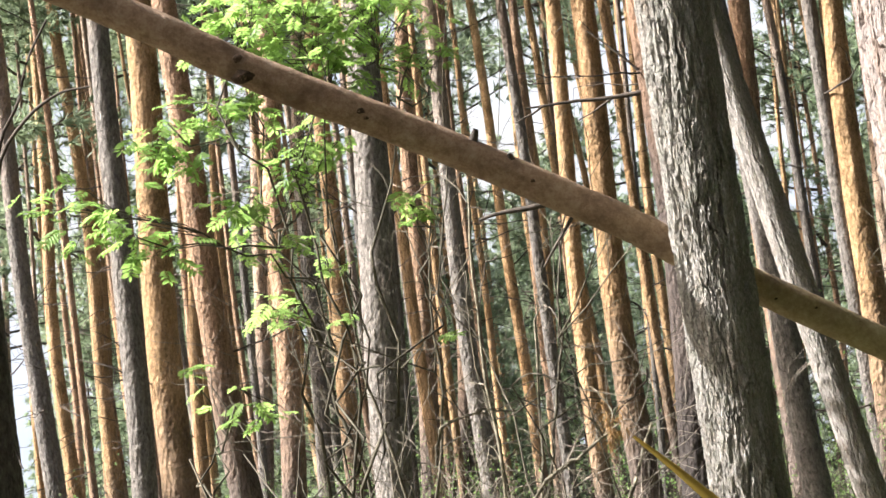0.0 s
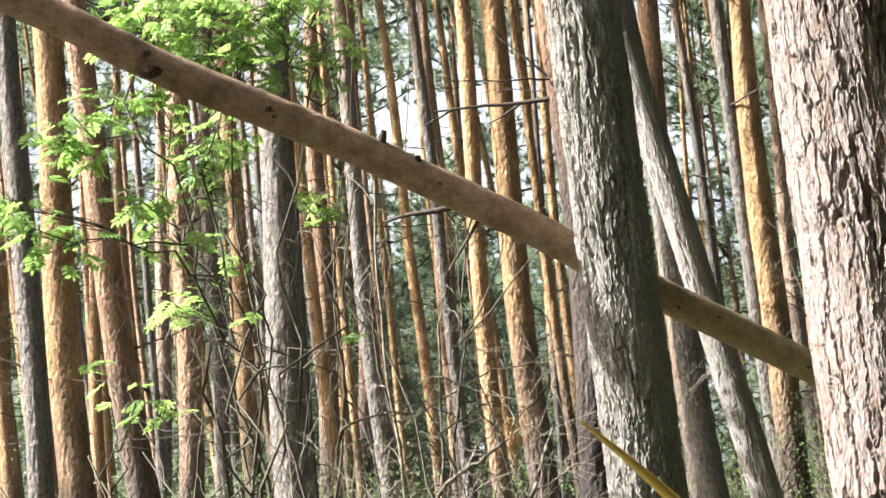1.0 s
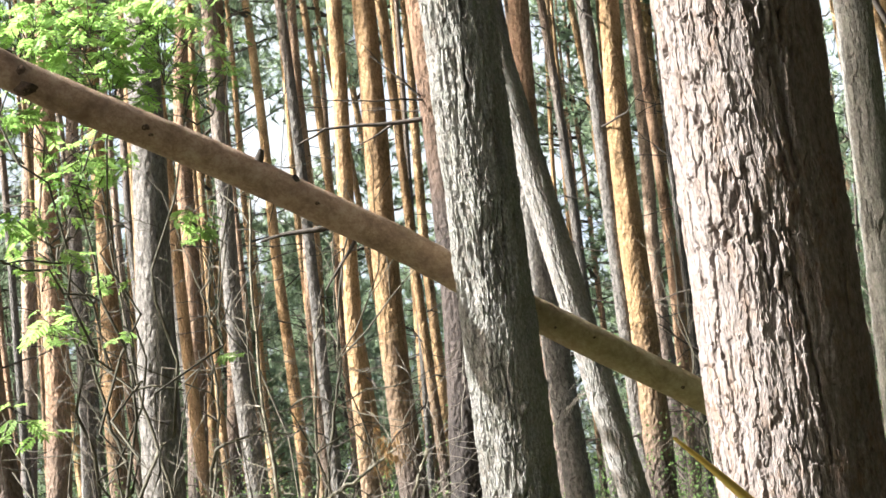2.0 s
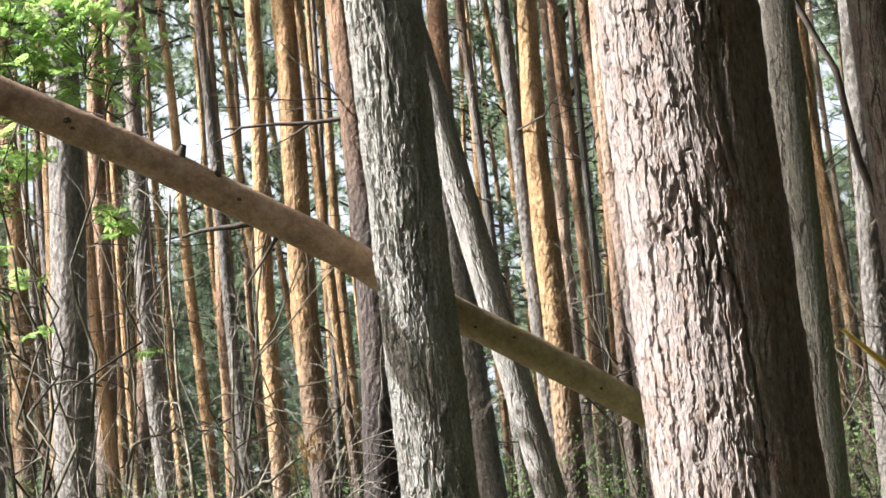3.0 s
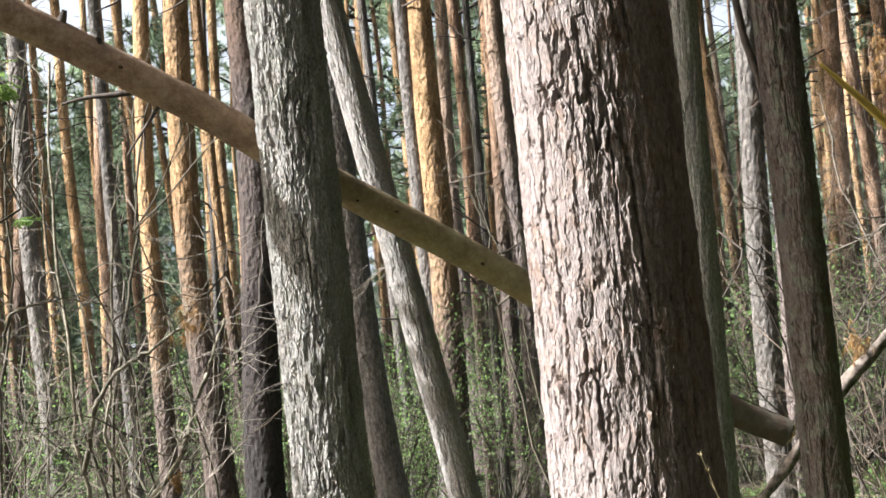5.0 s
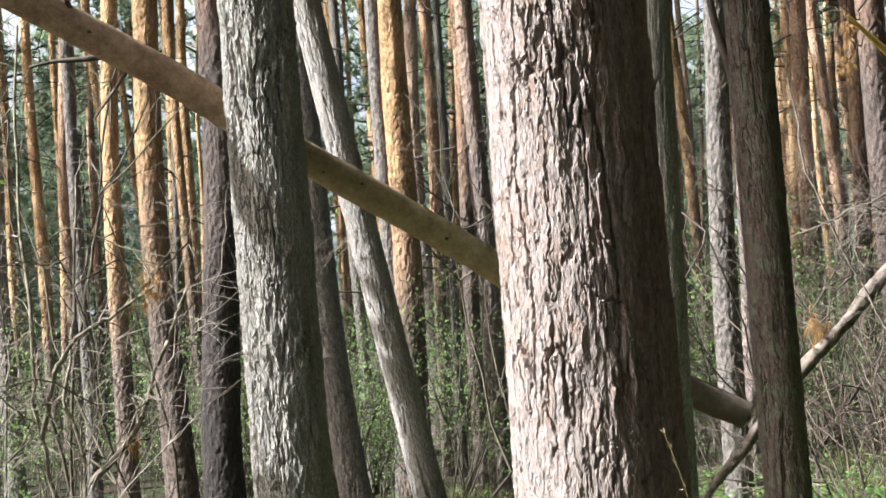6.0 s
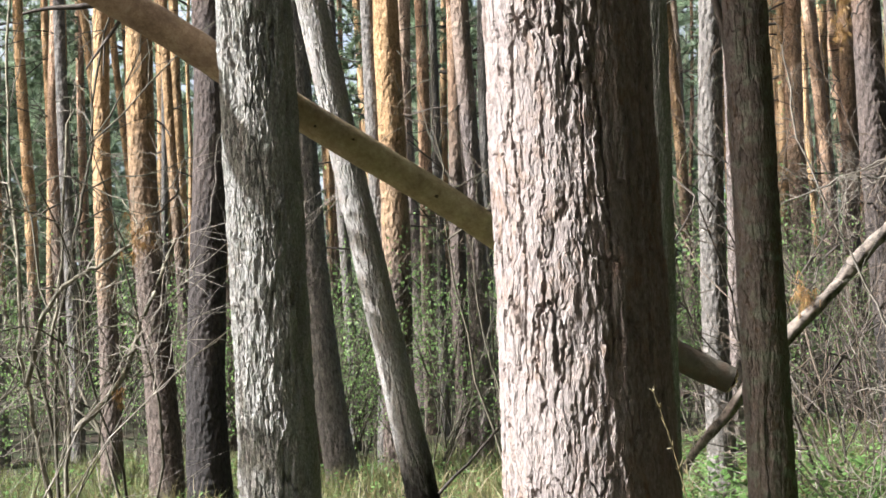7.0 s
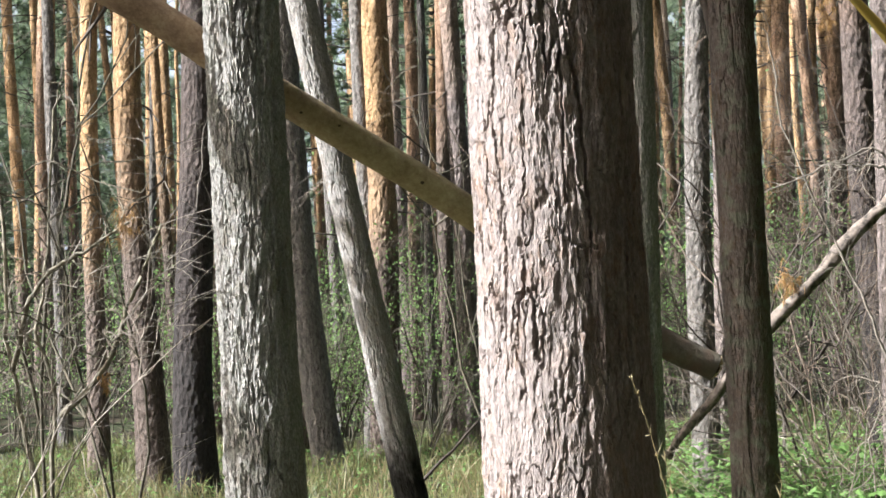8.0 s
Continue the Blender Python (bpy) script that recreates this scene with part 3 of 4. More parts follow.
for sx, sy in ((-5.3, 6.6), (-4.7, 2.4), (-5.0, 8.4), (-4.4, 0.6), (3.4, 4.6), (4.6, 8.4), (3.0, 2.2)):
    far_pine(sx, sy, "red", blocker_rng, -0.6, 1.15)
# thin pines between the others
thin_rng = np.random.RandomState(92)
for n in range(64):
    fy = thin_rng.uniform(20, 44)
    fx = thin_rng.uniform(-0.44, 0.13) * fy
    kind = FAR_KINDS[thin_rng.randint(4)]
    tree = thing("pine_tree", leaning(fx, fy, thin_rng.uniform(-0.02, 0.06)), "thin " + LABELS[kind].replace("tall ", ""), "pine tree", "thin pines of the stand")
    thick = thin_rng.uniform(0.36, 0.7)
    child("trunk", FAR_TRUNKS[kind], tree, m=pose(0, 0, 0, 0, 0, thin_rng.uniform(0, 360)) @ Matrix.Diagonal((thick, thick, 0.9, 1)))
    for z in np.arange(2.2, 9.0, 0.55):
        for _ in range(2):
            if thin_rng.rand() < 0.75:
                twig = DEAD_BRANCHES[thin_rng.randint(5)]
                child("dead_branch", twig, tree, m=pose(0, 0, z + thin_rng.uniform(-0.1, 0.1), 0, thin_rng.uniform(-15, 15), thin_rng.uniform(0, 360)) @ Matrix.Scale(thin_rng.uniform(0.5, 1.1), 4))
    add_crown(tree, thin_rng.randint(3), thin_rng.uniform(0, 360), thin_rng.uniform(-1.5, 0.5), 0.45)
# slim trunks crowded beyond the dead twigs
for n in range(20):
    fy = side_rng.uniform(24, 44)
    far_pine((side_rng.uniform(0.138, 0.215)) * fy, fy, FAR_KINDS[side_rng.randint(3)], side_rng, side_rng.uniform(0, 3))


# ---- young pines under the tall ones ----
def young_pine_meshes(seed):
    rng = np.random.RandomState(seed)
    wood, places, ways = [tube(bent((0, 0, -0.1), (0, 0, 4.6), 9, 0.1, rng), np.linspace(0.045, 0.006, 9), 6)], [], []
    for z in np.arange(0.5, 4.5, 0.33):
        for _ in range(5):
            turn = rng.uniform(0, 2 * np.pi)
            reach = (0.35 + 1.0 * (1 - z / 4.8)) * rng.uniform(0.7, 1.2)
            line = bent((0, 0, z), (math.cos(turn) * reach, math.sin(turn) * reach, z + 0.25 * reach), 6, 0.1, rng)
            wood.append(tube(line, np.linspace(0.012, 0.004, 6), 4))
            for k in range(2, 6):
                for _ in range(3):
                    places.append(line[k] + rng.standard_normal(3) * 0.08)
                    ways.append(line[k] - line[k - 1] + rng.standard_normal(3) * 0.12)
    ways = np.array(ways)
    ways /= np.linalg.norm(ways, axis=1)[:, None]
    return (mesh_of("stem", *joined(wood), M_DEAD), mesh_of("needles", *tufts(np.array(places), ways, 16, 0.15, 0.016, 0.6, rng), M_NEEDLE, False))


YOUNG = [young_pine_meshes(610 + s) for s in range(3)]
young_rng = np.random.RandomState(21)
for n in range(110):
    yy = young_rng.uniform(44, 92)
    xx = young_rng.uniform(-0.44, 0.22) * yy
    young = thing("young_pine", pose(xx, yy, 0, 0, 0, young_rng.uniform(0, 360)) @ Matrix.Scale(young_rng.uniform(0.7, 1.4) * (1 + yy / 90), 4),
                  "young green pine under the tall trees, some added out of view", "young pine", "young pines")
    stem, needles = YOUNG[young_rng.randint(3)]
    child("stem", stem, young)
    child("needles", needles, young, "green pine needles", kind="stuff")


# unseen young pines added round the view to block light from the sides
young_rng = np.random.RandomState(22)
for n in range(150):
    turn, away = young_rng.uniform(0, 2 * math.pi), young_rng.uniform(6, 24)
    xx, yy = math.sin(turn) * away, math.cos(turn) * away + 4
    if yy > 1 and -0.5 * yy - 3 < xx < 0.26 * yy + 2 or xx < -3 and abs(yy - 5) < 8 or abs(xx) + abs(yy) < 4:
        continue
    young = thing("young_pine", pose(xx, yy, 0, 0, 0, young_rng.uniform(0, 360)) @ Matrix.Scale(young_rng.uniform(1.3, 2.6), 4),
                  "young green pine under the tall trees, some added out of view", "young pine", "young pines")
    stem, needles = YOUNG[young_rng.randint(3)]
    child("stem", stem, young)
    child("needles", needles, young, "green pine needles", kind="stuff")


# ---- leafy bushes between the far trunks ----
def bush_meshes(seed):
    rng = np.random.RandomState(seed)
    wood, ends = [], []
    for _ in range(9):
        branching((rng.uniform(-0.3, 0.3), rng.uniform(-0.3, 0.3), -0.03), (rng.uniform(-0.35, 0.35), rng.uniform(-0.35, 0.35), 1), rng.uniform(1.2, 2.4), 0.011, rng, 2, wood, 0.2, 3, 0.0, ends)
    at = np.array([e[0] for e in ends])
    at = np.repeat(at, 6, 0) + rng.standard_normal((len(at) * 6, 3)) * 0.10
    d = rng.standard_normal(at.shape) + (0, 0, -0.2)
    d /= np.linalg.norm(d, axis=1)[:, None]
    side = np.cross(d, rng.standard_normal(at.shape))
    side /= np.linalg.norm(side, axis=1)[:, None]
    size = rng.uniform(0.02, 0.05, (len(at), 1))
    verts = np.stack([at, at + (d * 0.5 + side * 0.33) * size, at + d * size, at + (d * 0.5 - side * 0.33) * size], 1).reshape(-1, 3)
    return mesh_of("stem", *joined(wood), M_STEM), mesh_of("foliage", verts, np.arange(len(verts)).reshape(-1, 4), M_BUSH, False)


BUSHES = [bush_meshes(660 + s) for s in range(3)]
bush_rng = np.random.RandomState(23)
for n in range(130):
    yy = bush_rng.uniform(18.5, 40)
    xx = bush_rng.uniform(-0.36, 0.21) * yy
    if xx < -0.10 * yy and n % 2:
        continue
    bush = thing("bush", pose(xx, yy, 0, 0, 0, bush_rng.uniform(0, 360)) @ Matrix.Scale(bush_rng.uniform(0.55, 1.05), 4),
                 "thin leafy green bush among the trunks", "bush", "leafy bushes")
    stem, foliage = BUSHES[bush_rng.randint(3)]
    child("stem", stem, bush)
    child("foliage", foliage, bush, "small light green leaves", kind="stuff")


# ---- the fallen log ----
def sweep(points, radii, sides, seed, depth):
    """A log along a smooth line, with shallow bark relief and closed ends."""
    p = np.asarray(points, float)
    t = np.linspace(0, len(p) - 1, 160)
    fine = np.stack([np.interp(t, np.arange(len(p)), p[:, k]) for k in range(3)], 1)
    for _ in range(14):
        fine[1:-1] = (fine[:-2] + 2 * fine[1:-1] + fine[2:]) / 4
    rad = np.interp(t, np.arange(len(p)), radii)
    verts, faces = tube(fine, rad, sides)
    mid = np.repeat(fine, sides, 0)
    a, l = np.tile(np.linspace(0, 1, sides, endpoint=False), len(fine)), np.repeat(t, sides)
    h = 1 + depth * (lattice(a * 8, l * 5 + 40, 8, seed, 3) + 0.7 * lattice(a * 4, l * 2 + 90, 4, seed + 4, 2))
    return mid + (verts - mid) * h[:, None], faces, fine


def cap_of(centre, along, radius, name, parent, mat, seed):
    """A splintered end face of a broken or sawn log."""
    rng = np.random.RandomState(seed)
    n = 22
    along = np.asarray(along, float) / np.linalg.norm(along)
    a = np.cross(along, (0, 0, 1.0))
    a /= np.linalg.norm(a)
    b = np.cross(along, a)
    verts, faces = [np.asarray(centre) + along * 0.02], []
    for ring, rr in enumerate((0.55, 0.97)):
        for k in range(n):
            w = 2 * math.pi * k / n
            verts.append(np.asarray(centre) + (a * math.cos(w) + b * math.sin(w)) * radius * rr + along * rng.uniform(-0.004, 0.03) * (1 - ring * 0.6))
    bm = bmesh.new()
    vs = [bm.verts.new(v) for v in verts]
    for k in range(n):
        m = (k + 1) % n
        bm.faces.new((vs[0], vs[1 + k], vs[1 + m]))
        bm.faces.new((vs[1 + k], vs[1 + n + k], vs[1 + n + m], vs[1 + m]))
    data = bpy.data.meshes.new(name)
    bm.to_mesh(data)
    bm.free()
    data.materials.append(mat)
    return child(name, data, parent, "pale splintered wood")


LOG_LINE = [(-4.6, 9.2, 4.84), (-3.195, 9.75, 3.976), (-2.80, 9.9, 3.706), (-2.28, 10.12, 3.414), (-2.026, 10.24, 3.27), (-1.289, 10.55, 2.808), (-1.0, 10.67, 2.60), (-0.735, 10.79, 2.42), (0.013, 11.06, 1.924), (1.085, 11.4, 1.12), (1.34, 11.44, 0.99)]
LOG_RADII = [0.082, 0.083, 0.083, 0.083, 0.082, 0.080, 0.079, 0.078, 0.076, 0.070, 0.069]
fallen_log = thing("fallen_log", pose(0, 0, 0), "fallen pine log with thin reddish bark leaning across old trunks", "fallen log")
LOG_LINE = [(0.1 + (x - 0.1) * 0.9943, y * 0.9943, 1.602 + (z - 1.59) * 0.9943) for x, y, z in LOG_LINE]
log_verts, log_faces, log_axis = sweep(LOG_LINE, LOG_RADII, 40, 60, 0.05)
child("bark", mesh_of("bark", log_verts, log_faces, M_LOG), fallen_log)
cap_of(log_axis[-1], log_axis[-1] - log_axis[-4], 0.069, "broken_end", fallen_log, M_CUT, 4)


def on_log(x):
    k = int(np.argmin(np.abs(log_axis[:, 0] - x)))
    return log_axis[k]


def log_stub(x, way, length, radius, seed, forks=0):
    rng = np.random.RandomState(seed)
    out = []
    way = np.asarray(way, float) / np.linalg.norm(way)
    branching(on_log(x) + way * 0.01, way, length, radius, rng, 1 if forks else 0, out, 0.15, forks)
    child("branch_stub", mesh_of("branch_stub", *joined(out), M_DEAD), fallen_log, "dark broken branch stub")


log_stub(-1.88, (0.25, -0.3, 1), 0.122, 0.05, 1)
log_stub(-1.70, (0.05, -0.5, 1), 0.105, 0.036, 2)
log_stub(-1.50, (-1, 0.2, -0.02), 0.46, 0.019, 3)
log_stub(-1.45, (-0.7, -0.2, -0.75), 0.34, 0.012, 4, 2)


def log_knot(x, up, size, seed):
    """A low dark scar where a branch came off."""
    rng = np.random.RandomState(seed)
    centre = on_log(x) + np.array((0.0, -math.cos(up), math.sin(up))) * 0.073
    turn = np.linspace(0, 2 * np.pi, 11)[:-1]
    rows = []
    for k, rr in enumerate((1.0, 0.7, 0.35)):
        out = np.array((0.0, -math.cos(up), math.sin(up))) * (0.004 + 0.008 * k)
        for w in turn:
            wob = rr * size * rng.uniform(0.75, 1.2)
            rows.append(centre + out + np.array((1.3 * math.cos(w), math.sin(up) * math.sin(w), math.cos(up) * math.sin(w))) * wob)
    ring = [(a * 10 + k, a * 10 + (k + 1) % 10, (a + 1) * 10 + (k + 1) % 10, (a + 1) * 10 + k) for a in range(2) for k in range(10)]
    ring += [(20 + k, 20 + (k + 1) % 10, 20 + (k + 5) % 10, 20 + (k + 6) % 10) for k in range(0, 4, 2)]
    child("knot", mesh_of("knot", np.array(rows), np.array(ring), M_KNOT), fallen_log, "dark branch scar")


for knot_number, (kx, kup, ksize) in enumerate(((-2.83, 0.35, 0.034), (-2.79, -0.55, 0.040), (-2.62, 0.75, 0.014), (-3.05, 0.7, 0.022), (-2.32, 0.05, 0.026), (-2.30, -0.2, 0.014), (-2.05, 0.5, 0.010),
                                               (-1.62, 0.1, 0.012), (-1.35, 0.6, 0.010), (-0.45, 0.3, 0.008), (-0.1, -0.1, 0.008), (0.25, 0.2, 0.007), (-0.62, -0.3, 0.007))):
    log_knot(kx, kup, ksize, 900 + knot_number)

# ---- the second, thinner fallen stem ----
STICK_LINE = [(1.05, 11.15, 0.58), (1.123, 11.17, 0.69), (1.27, 11.2, 0.82), (1.44, 11.2, 1.04), (1.629, 11.2, 1.235), (1.851, 11.2, 1.435), (2.03, 11.2, 1.63), (2.23, 11.2, 1.80), (2.5, 11.25, 2.12), (2.9, 11.3, 2.45)]
thin_log = thing("fallen_branch", pose(0, 0, 0), "thin pale dead branch leaning through the undergrowth", "fallen branch")
stick_verts, stick_faces, stick_axis = sweep(STICK_LINE, [0.020, 0.022, 0.026, 0.030, 0.036, 0.033, 0.035, 0.030, 0.027, 0.024], 22, 63, 0.28)
child("wood", mesh_of("wood", stick_verts, stick_faces, M_STICK), thin_log)

# ---- yellow blade of grass close by ----
def build_blade():
    tip, bend, foot = np.array((0.090, 0.54, 1.623)), np.array((0.33, 0.58, 1.38)), np.array((0.55, 0.70, -0.02))
    s = np.linspace(0, 1, 60)[:, None]
    line = (1 - s) ** 2 * tip + 2 * s * (1 - s) * bend + s ** 2 * foot
    s = s[:, 0]
    half = 0.0032 * np.minimum(1, 0.12 + s * 9) * (1 - 0.3 * s)
    along = np.gradient(line, axis=0)
    across = np.cross(along, (0, 1, 0.0))
    across /= np.linalg.norm(across, axis=1)[:, None]
    keel = np.array((0, 0.002, 0))
    verts = np.concatenate([line - across * half[:, None], line + keel, line + across * half[:, None]])
    n = len(line)
    faces = [(k + o * n, k + 1 + o * n, k + 1 + (o + 1) * n, k + (o + 1) * n) for k in range(n - 1) for o in (0, 1)]
    grass = thing("tall_grass", pose(*foot), "dry yellow grass arching over in the foreground", "grass")
    child("blade", mesh_of("blade", verts - foot, np.array(faces), M_STRAW), grass)


build_blade()


# ---- rowan sapling ----
def rowan_leaf(seed):
    """One feathered leaf along +x: a thin stalk and pairs of toothed, folded leaflets."""
    rng = np.random.RandomState(seed)
    verts, faces = [], []

    def leaflet(base, way, length, width):
        way = way / np.linalg.norm(way)
        side = np.cross((0, 0, 1.0), way)
        k = len(verts)
        sag = np.array((0, 0, -0.10 * length * rng.uniform(0, 2)))
        lift = np.array((0, 0, 0.18 * width))
        mids = [base, base + way * length * 0.35, base + way * length * 0.7 + sag * 0.5, base + way * length + sag]
        half = [0, width * 0.5, width * 0.42, 0]
        for m, w in zip(mids, half):
            verts.extend([m + side * w + lift * (w > 0), m, m - side * w + lift * (w > 0)])
        for q in range(3):
            a = k + 3 * q
            faces.extend([(a, a + 1, a + 4, a + 3), (a + 1, a + 2, a + 5, a + 4)])

    stalk = np.array([(x, 0, -0.25 * (x - 0.02) ** 2 * 8 * 0.1) for x in np.linspace(0, 0.17, 9)])
    for k, x in enumerate(np.linspace(0.035, 0.155, 6)):
        size = 0.055 * (0.8 + 0.5 * math.sin(math.pi * (k + 1.5) / 8)) * rng.uniform(0.9, 1.1)
        for s in (-1, 1):
            leaflet(np.array((x, 0, 0)), np.array((0.55, s * 1.0, rng.uniform(-0.25, 0.2))), size, size * 0.36)
    leaflet(np.array((0.165, 0, 0)), np.array((1.0, 0, -0.1)), 0.05, 0.02)
    v2, f2 = tube(stalk, np.full(9, 0.0013), 3)
    v, f = joined([(np.array(verts), np.array(faces)), (v2, f2)])
    return v, f


LEAVES = [rowan_leaf(700 + s) for s in range(4)]
LEAF_MESHES = [mesh_of("leaf", *shape, M_ROWAN, False) for shape in LEAVES]
# centre, spread and number of the leaf sprays
SPRAYS = [
    (-2.71, 10.6, 4.10, 0.34, 75), (-3.05, 10.6, 4.20, 0.26, 42), (-2.36, 10.7, 4.10, 0.28, 54), (-2.62, 10.7, 3.80, 0.24, 36),
    (-2.26, 11.0, 3.88, 0.18, 16), (-3.03, 11.0, 3.97, 0.18, 16), (-3.42, 10.3, 3.52, 0.15, 22), (-3.30, 10.7, 3.74, 0.19, 20),
    (-3.60, 9.7, 3.17, 0.21, 20), (-3.38, 9.7, 3.02, 0.15, 16), (-3.10, 10.4, 3.18, 0.11, 9), (-2.86, 10.7, 3.42, 0.15, 14),
]
SPRAYS_LOW = [
    (-2.89, 10.6, 2.98, 0.10, 4), (-2.14, 9.9, 2.98, 0.10, 8), (-3.03, 10.3, 2.66, 0.13, 6), (-3.09, 9.9, 2.20, 0.13, 8), (-2.63, 10.5, 2.83, 0.06, 2),
    (-2.65, 10.5, 2.60, 0.06, 2), (-2.29, 10.8, 2.45, 0.05, 2), (-2.72, 11.0, 3.51, 0.10, 5), (-3.30, 10.0, 2.42, 0.06, 2), (-2.95, 10.9, 3.30, 0.10, 5),
    (-3.14, 11.0, 3.76, 0.13, 9), (-2.91, 11.2, 3.61, 0.12, 7), (-3.25, 11.0, 3.23, 0.12, 7), (-3.18, 11.2, 2.78, 0.1, 5), (-3.23, 11.0, 3.01, 0.08, 4), (-3.0, 11.3, 2.94, 0.09, 4),
]


def rowan(x, y, sprays, seed, label):
    """A few crooked stems; each spray of leaves hangs on a side branch of the stem nearest to it."""
    rng = np.random.RandomState(seed)
    shrub = thing("rowan_sapling", pose(x, y, 0), label, "sapling", "rowan saplings")
    root = np.array((x, y, 0.0))
    mains, loose, whole = [], [], 0
    for cx, cy, cz, spread, count in sorted(sprays, key=lambda row: -row[4])[:4]:
        start = np.array((rng.uniform(-0.12, 0.12), rng.uniform(-0.1, 0.1), -0.02))
        line = bent(start, np.array((cx, cy, cz)) - root, 20, 0.45, rng)
        mains.append(line)
        child("stem", mesh_of("stem", *tube(line, np.linspace(0.013, 0.004, 20), 7, 0.05, rng), M_STEM), shrub)
    points = np.concatenate([line[5:17] for line in mains])
    for cx, cy, cz, spread, count in sprays:
        centre = np.array((cx, cy, cz)) - root
        away = np.linalg.norm(points - centre, axis=1) + 4 * np.maximum(0, points[:, 2] - centre[2] + 0.1)
        branch = bent(points[np.argmin(away)], centre, 10, 0.12, rng)
        out = [tube(branch, np.linspace(0.006, 0.003, 10), 5)]
        for n in range(round(count * 1.7)):
            spot = centre + rng.standard_normal(3) * (spread * 0.62, spread * 0.5, spread * 0.42)
            if n % 3 == 0:
                out.append(tube(bent(branch[rng.randint(5, 10)], spot, 5, 0.03, rng), np.linspace(0.003, 0.0012, 5), 4))
            turn = pose(*spot, rng.uniform(-35, 35), rng.uniform(-10, 45), rng.uniform(0, 360)) @ Matrix.Scale(rng.uniform(0.42, 0.85), 4)
            pick = rng.randint(4)
            if whole < 290:
                child("leaf", LEAF_MESHES[pick], shrub, m=turn)
                whole += 1
            else:
                v, f = LEAVES[pick]
                loose.append((v @ np.array(turn.to_3x3()).T + np.array(turn.translation), f))
        child("twig_work", mesh_of("twig_work", *joined(out), M_STEM), shrub, kind="stuff")
    if loose:
        child("foliage", mesh_of("foliage", *joined(loose), M_ROWAN, False), shrub, "bright green feathered leaves", kind="stuff")
    return shrub


rowan(-2.75, 10.75, SPRAYS, 31, "rowan sapling with bright green feathered leaves in sunlight")
rowan(-2.55, 10.4, SPRAYS_LOW, 33, "sparse rowan sapling with few light green leaves")


# ---- dead shrubs and bare stems ----
def bare_shrub(x, y, height, stems, seed, mat, label, spread=0.35, lean=0.0, forks=4, radius=0.012, crook=0.36):
    rng = np.random.RandomState(seed)
    shrub = thing("bare_shrub", pose(x, y, 0), label, "bare shrub", "bare shrubs")
    for _ in range(stems):
        out = []
        way = (rng.uniform(-spread, spread) + lean, rng.uniform(-spread, spread) * 0.6, 1)
        branching((rng.uniform(-0.25, 0.25), rng.uniform(-0.2, 0.2), -0.03), way, height * rng.uniform(0.7, 1.15), radius * rng.uniform(0.6, 1.1), rng, 2, out, crook, forks)
        child("stem", mesh_of("stem", *joined(out), mat), shrub)
    return shrub


PALE_SHRUB = "leafless shrub of pale bleached twigs"
DARK_SHRUB = "leafless shrub with thin dark crooked stems"
bare_shrub(-3.10, 11.4, 2.4, 7, 41, M_TWIG, PALE_SHRUB, 0.35, 0.0, 4, 0.007)
bare_shrub(-2.50, 11.3, 2.5, 6, 42, M_TWIG, PALE_SHRUB, 0.35, 0.0, 4, 0.007)
bare_shrub(-2.75, 12.0, 3.2, 3, 43, M_STEM, DARK_SHRUB)
bare_shrub(-1.95, 12.4, 3.0, 3, 44, M_STEM, DARK_SHRUB)


def crooked_sapling(lines, seed, radius, mat, label, twigs=10, depth=1.12):
    """Bare sapling: every stem follows its own few bends and carries fine side twigs."""
    rng = np.random.RandomState(seed)
    lines = [[(0.05 + (px - 0.05) * depth, py * depth, max(-0.05, 1.58 + (pz - 1.58) * depth)) for px, py, pz in line] for line in lines]
    x, y = lines[0][0][0], lines[0][0][1]
    plant = thing("bare_sapling", pose(x, y, 0), label, "bare sapling", "bare saplings")
    for line in lines:
        pts = np.array(line, float) - (x, y, 0)
        t = np.linspace(0, len(pts) - 1, 26)
        fine = np.stack([np.interp(t, np.arange(len(pts)), pts[:, k]) for k in range(3)], 1)
        for _ in range(3):
            fine[1:-1] = (fine[:-2] + 2 * fine[1:-1] + fine[2:]) / 4
        fine += rng.standard_normal(fine.shape) * 0.006
        r = radius * rng.uniform(0.8, 1.1)
        stem = child("stem", mesh_of("stem", *tube(fine, np.linspace(r, r * 0.45, 26), 7, 0.06, rng), mat), plant)
        for _ in range(twigs):
            k = rng.randint(8, 26)
            out = []
            way = fine[k] - fine[k - 1]
            way = way / np.linalg.norm(way) + 0.9 * rng.standard_normal(3)
            branching(fine[k], way, rng.uniform(0.15, 0.45), r * 0.3, rng, 1, out, 0.62, 4)
            child("twig", mesh_of("twig", *joined(out), mat if rng.rand() < 0.5 else M_TWIG), stem)


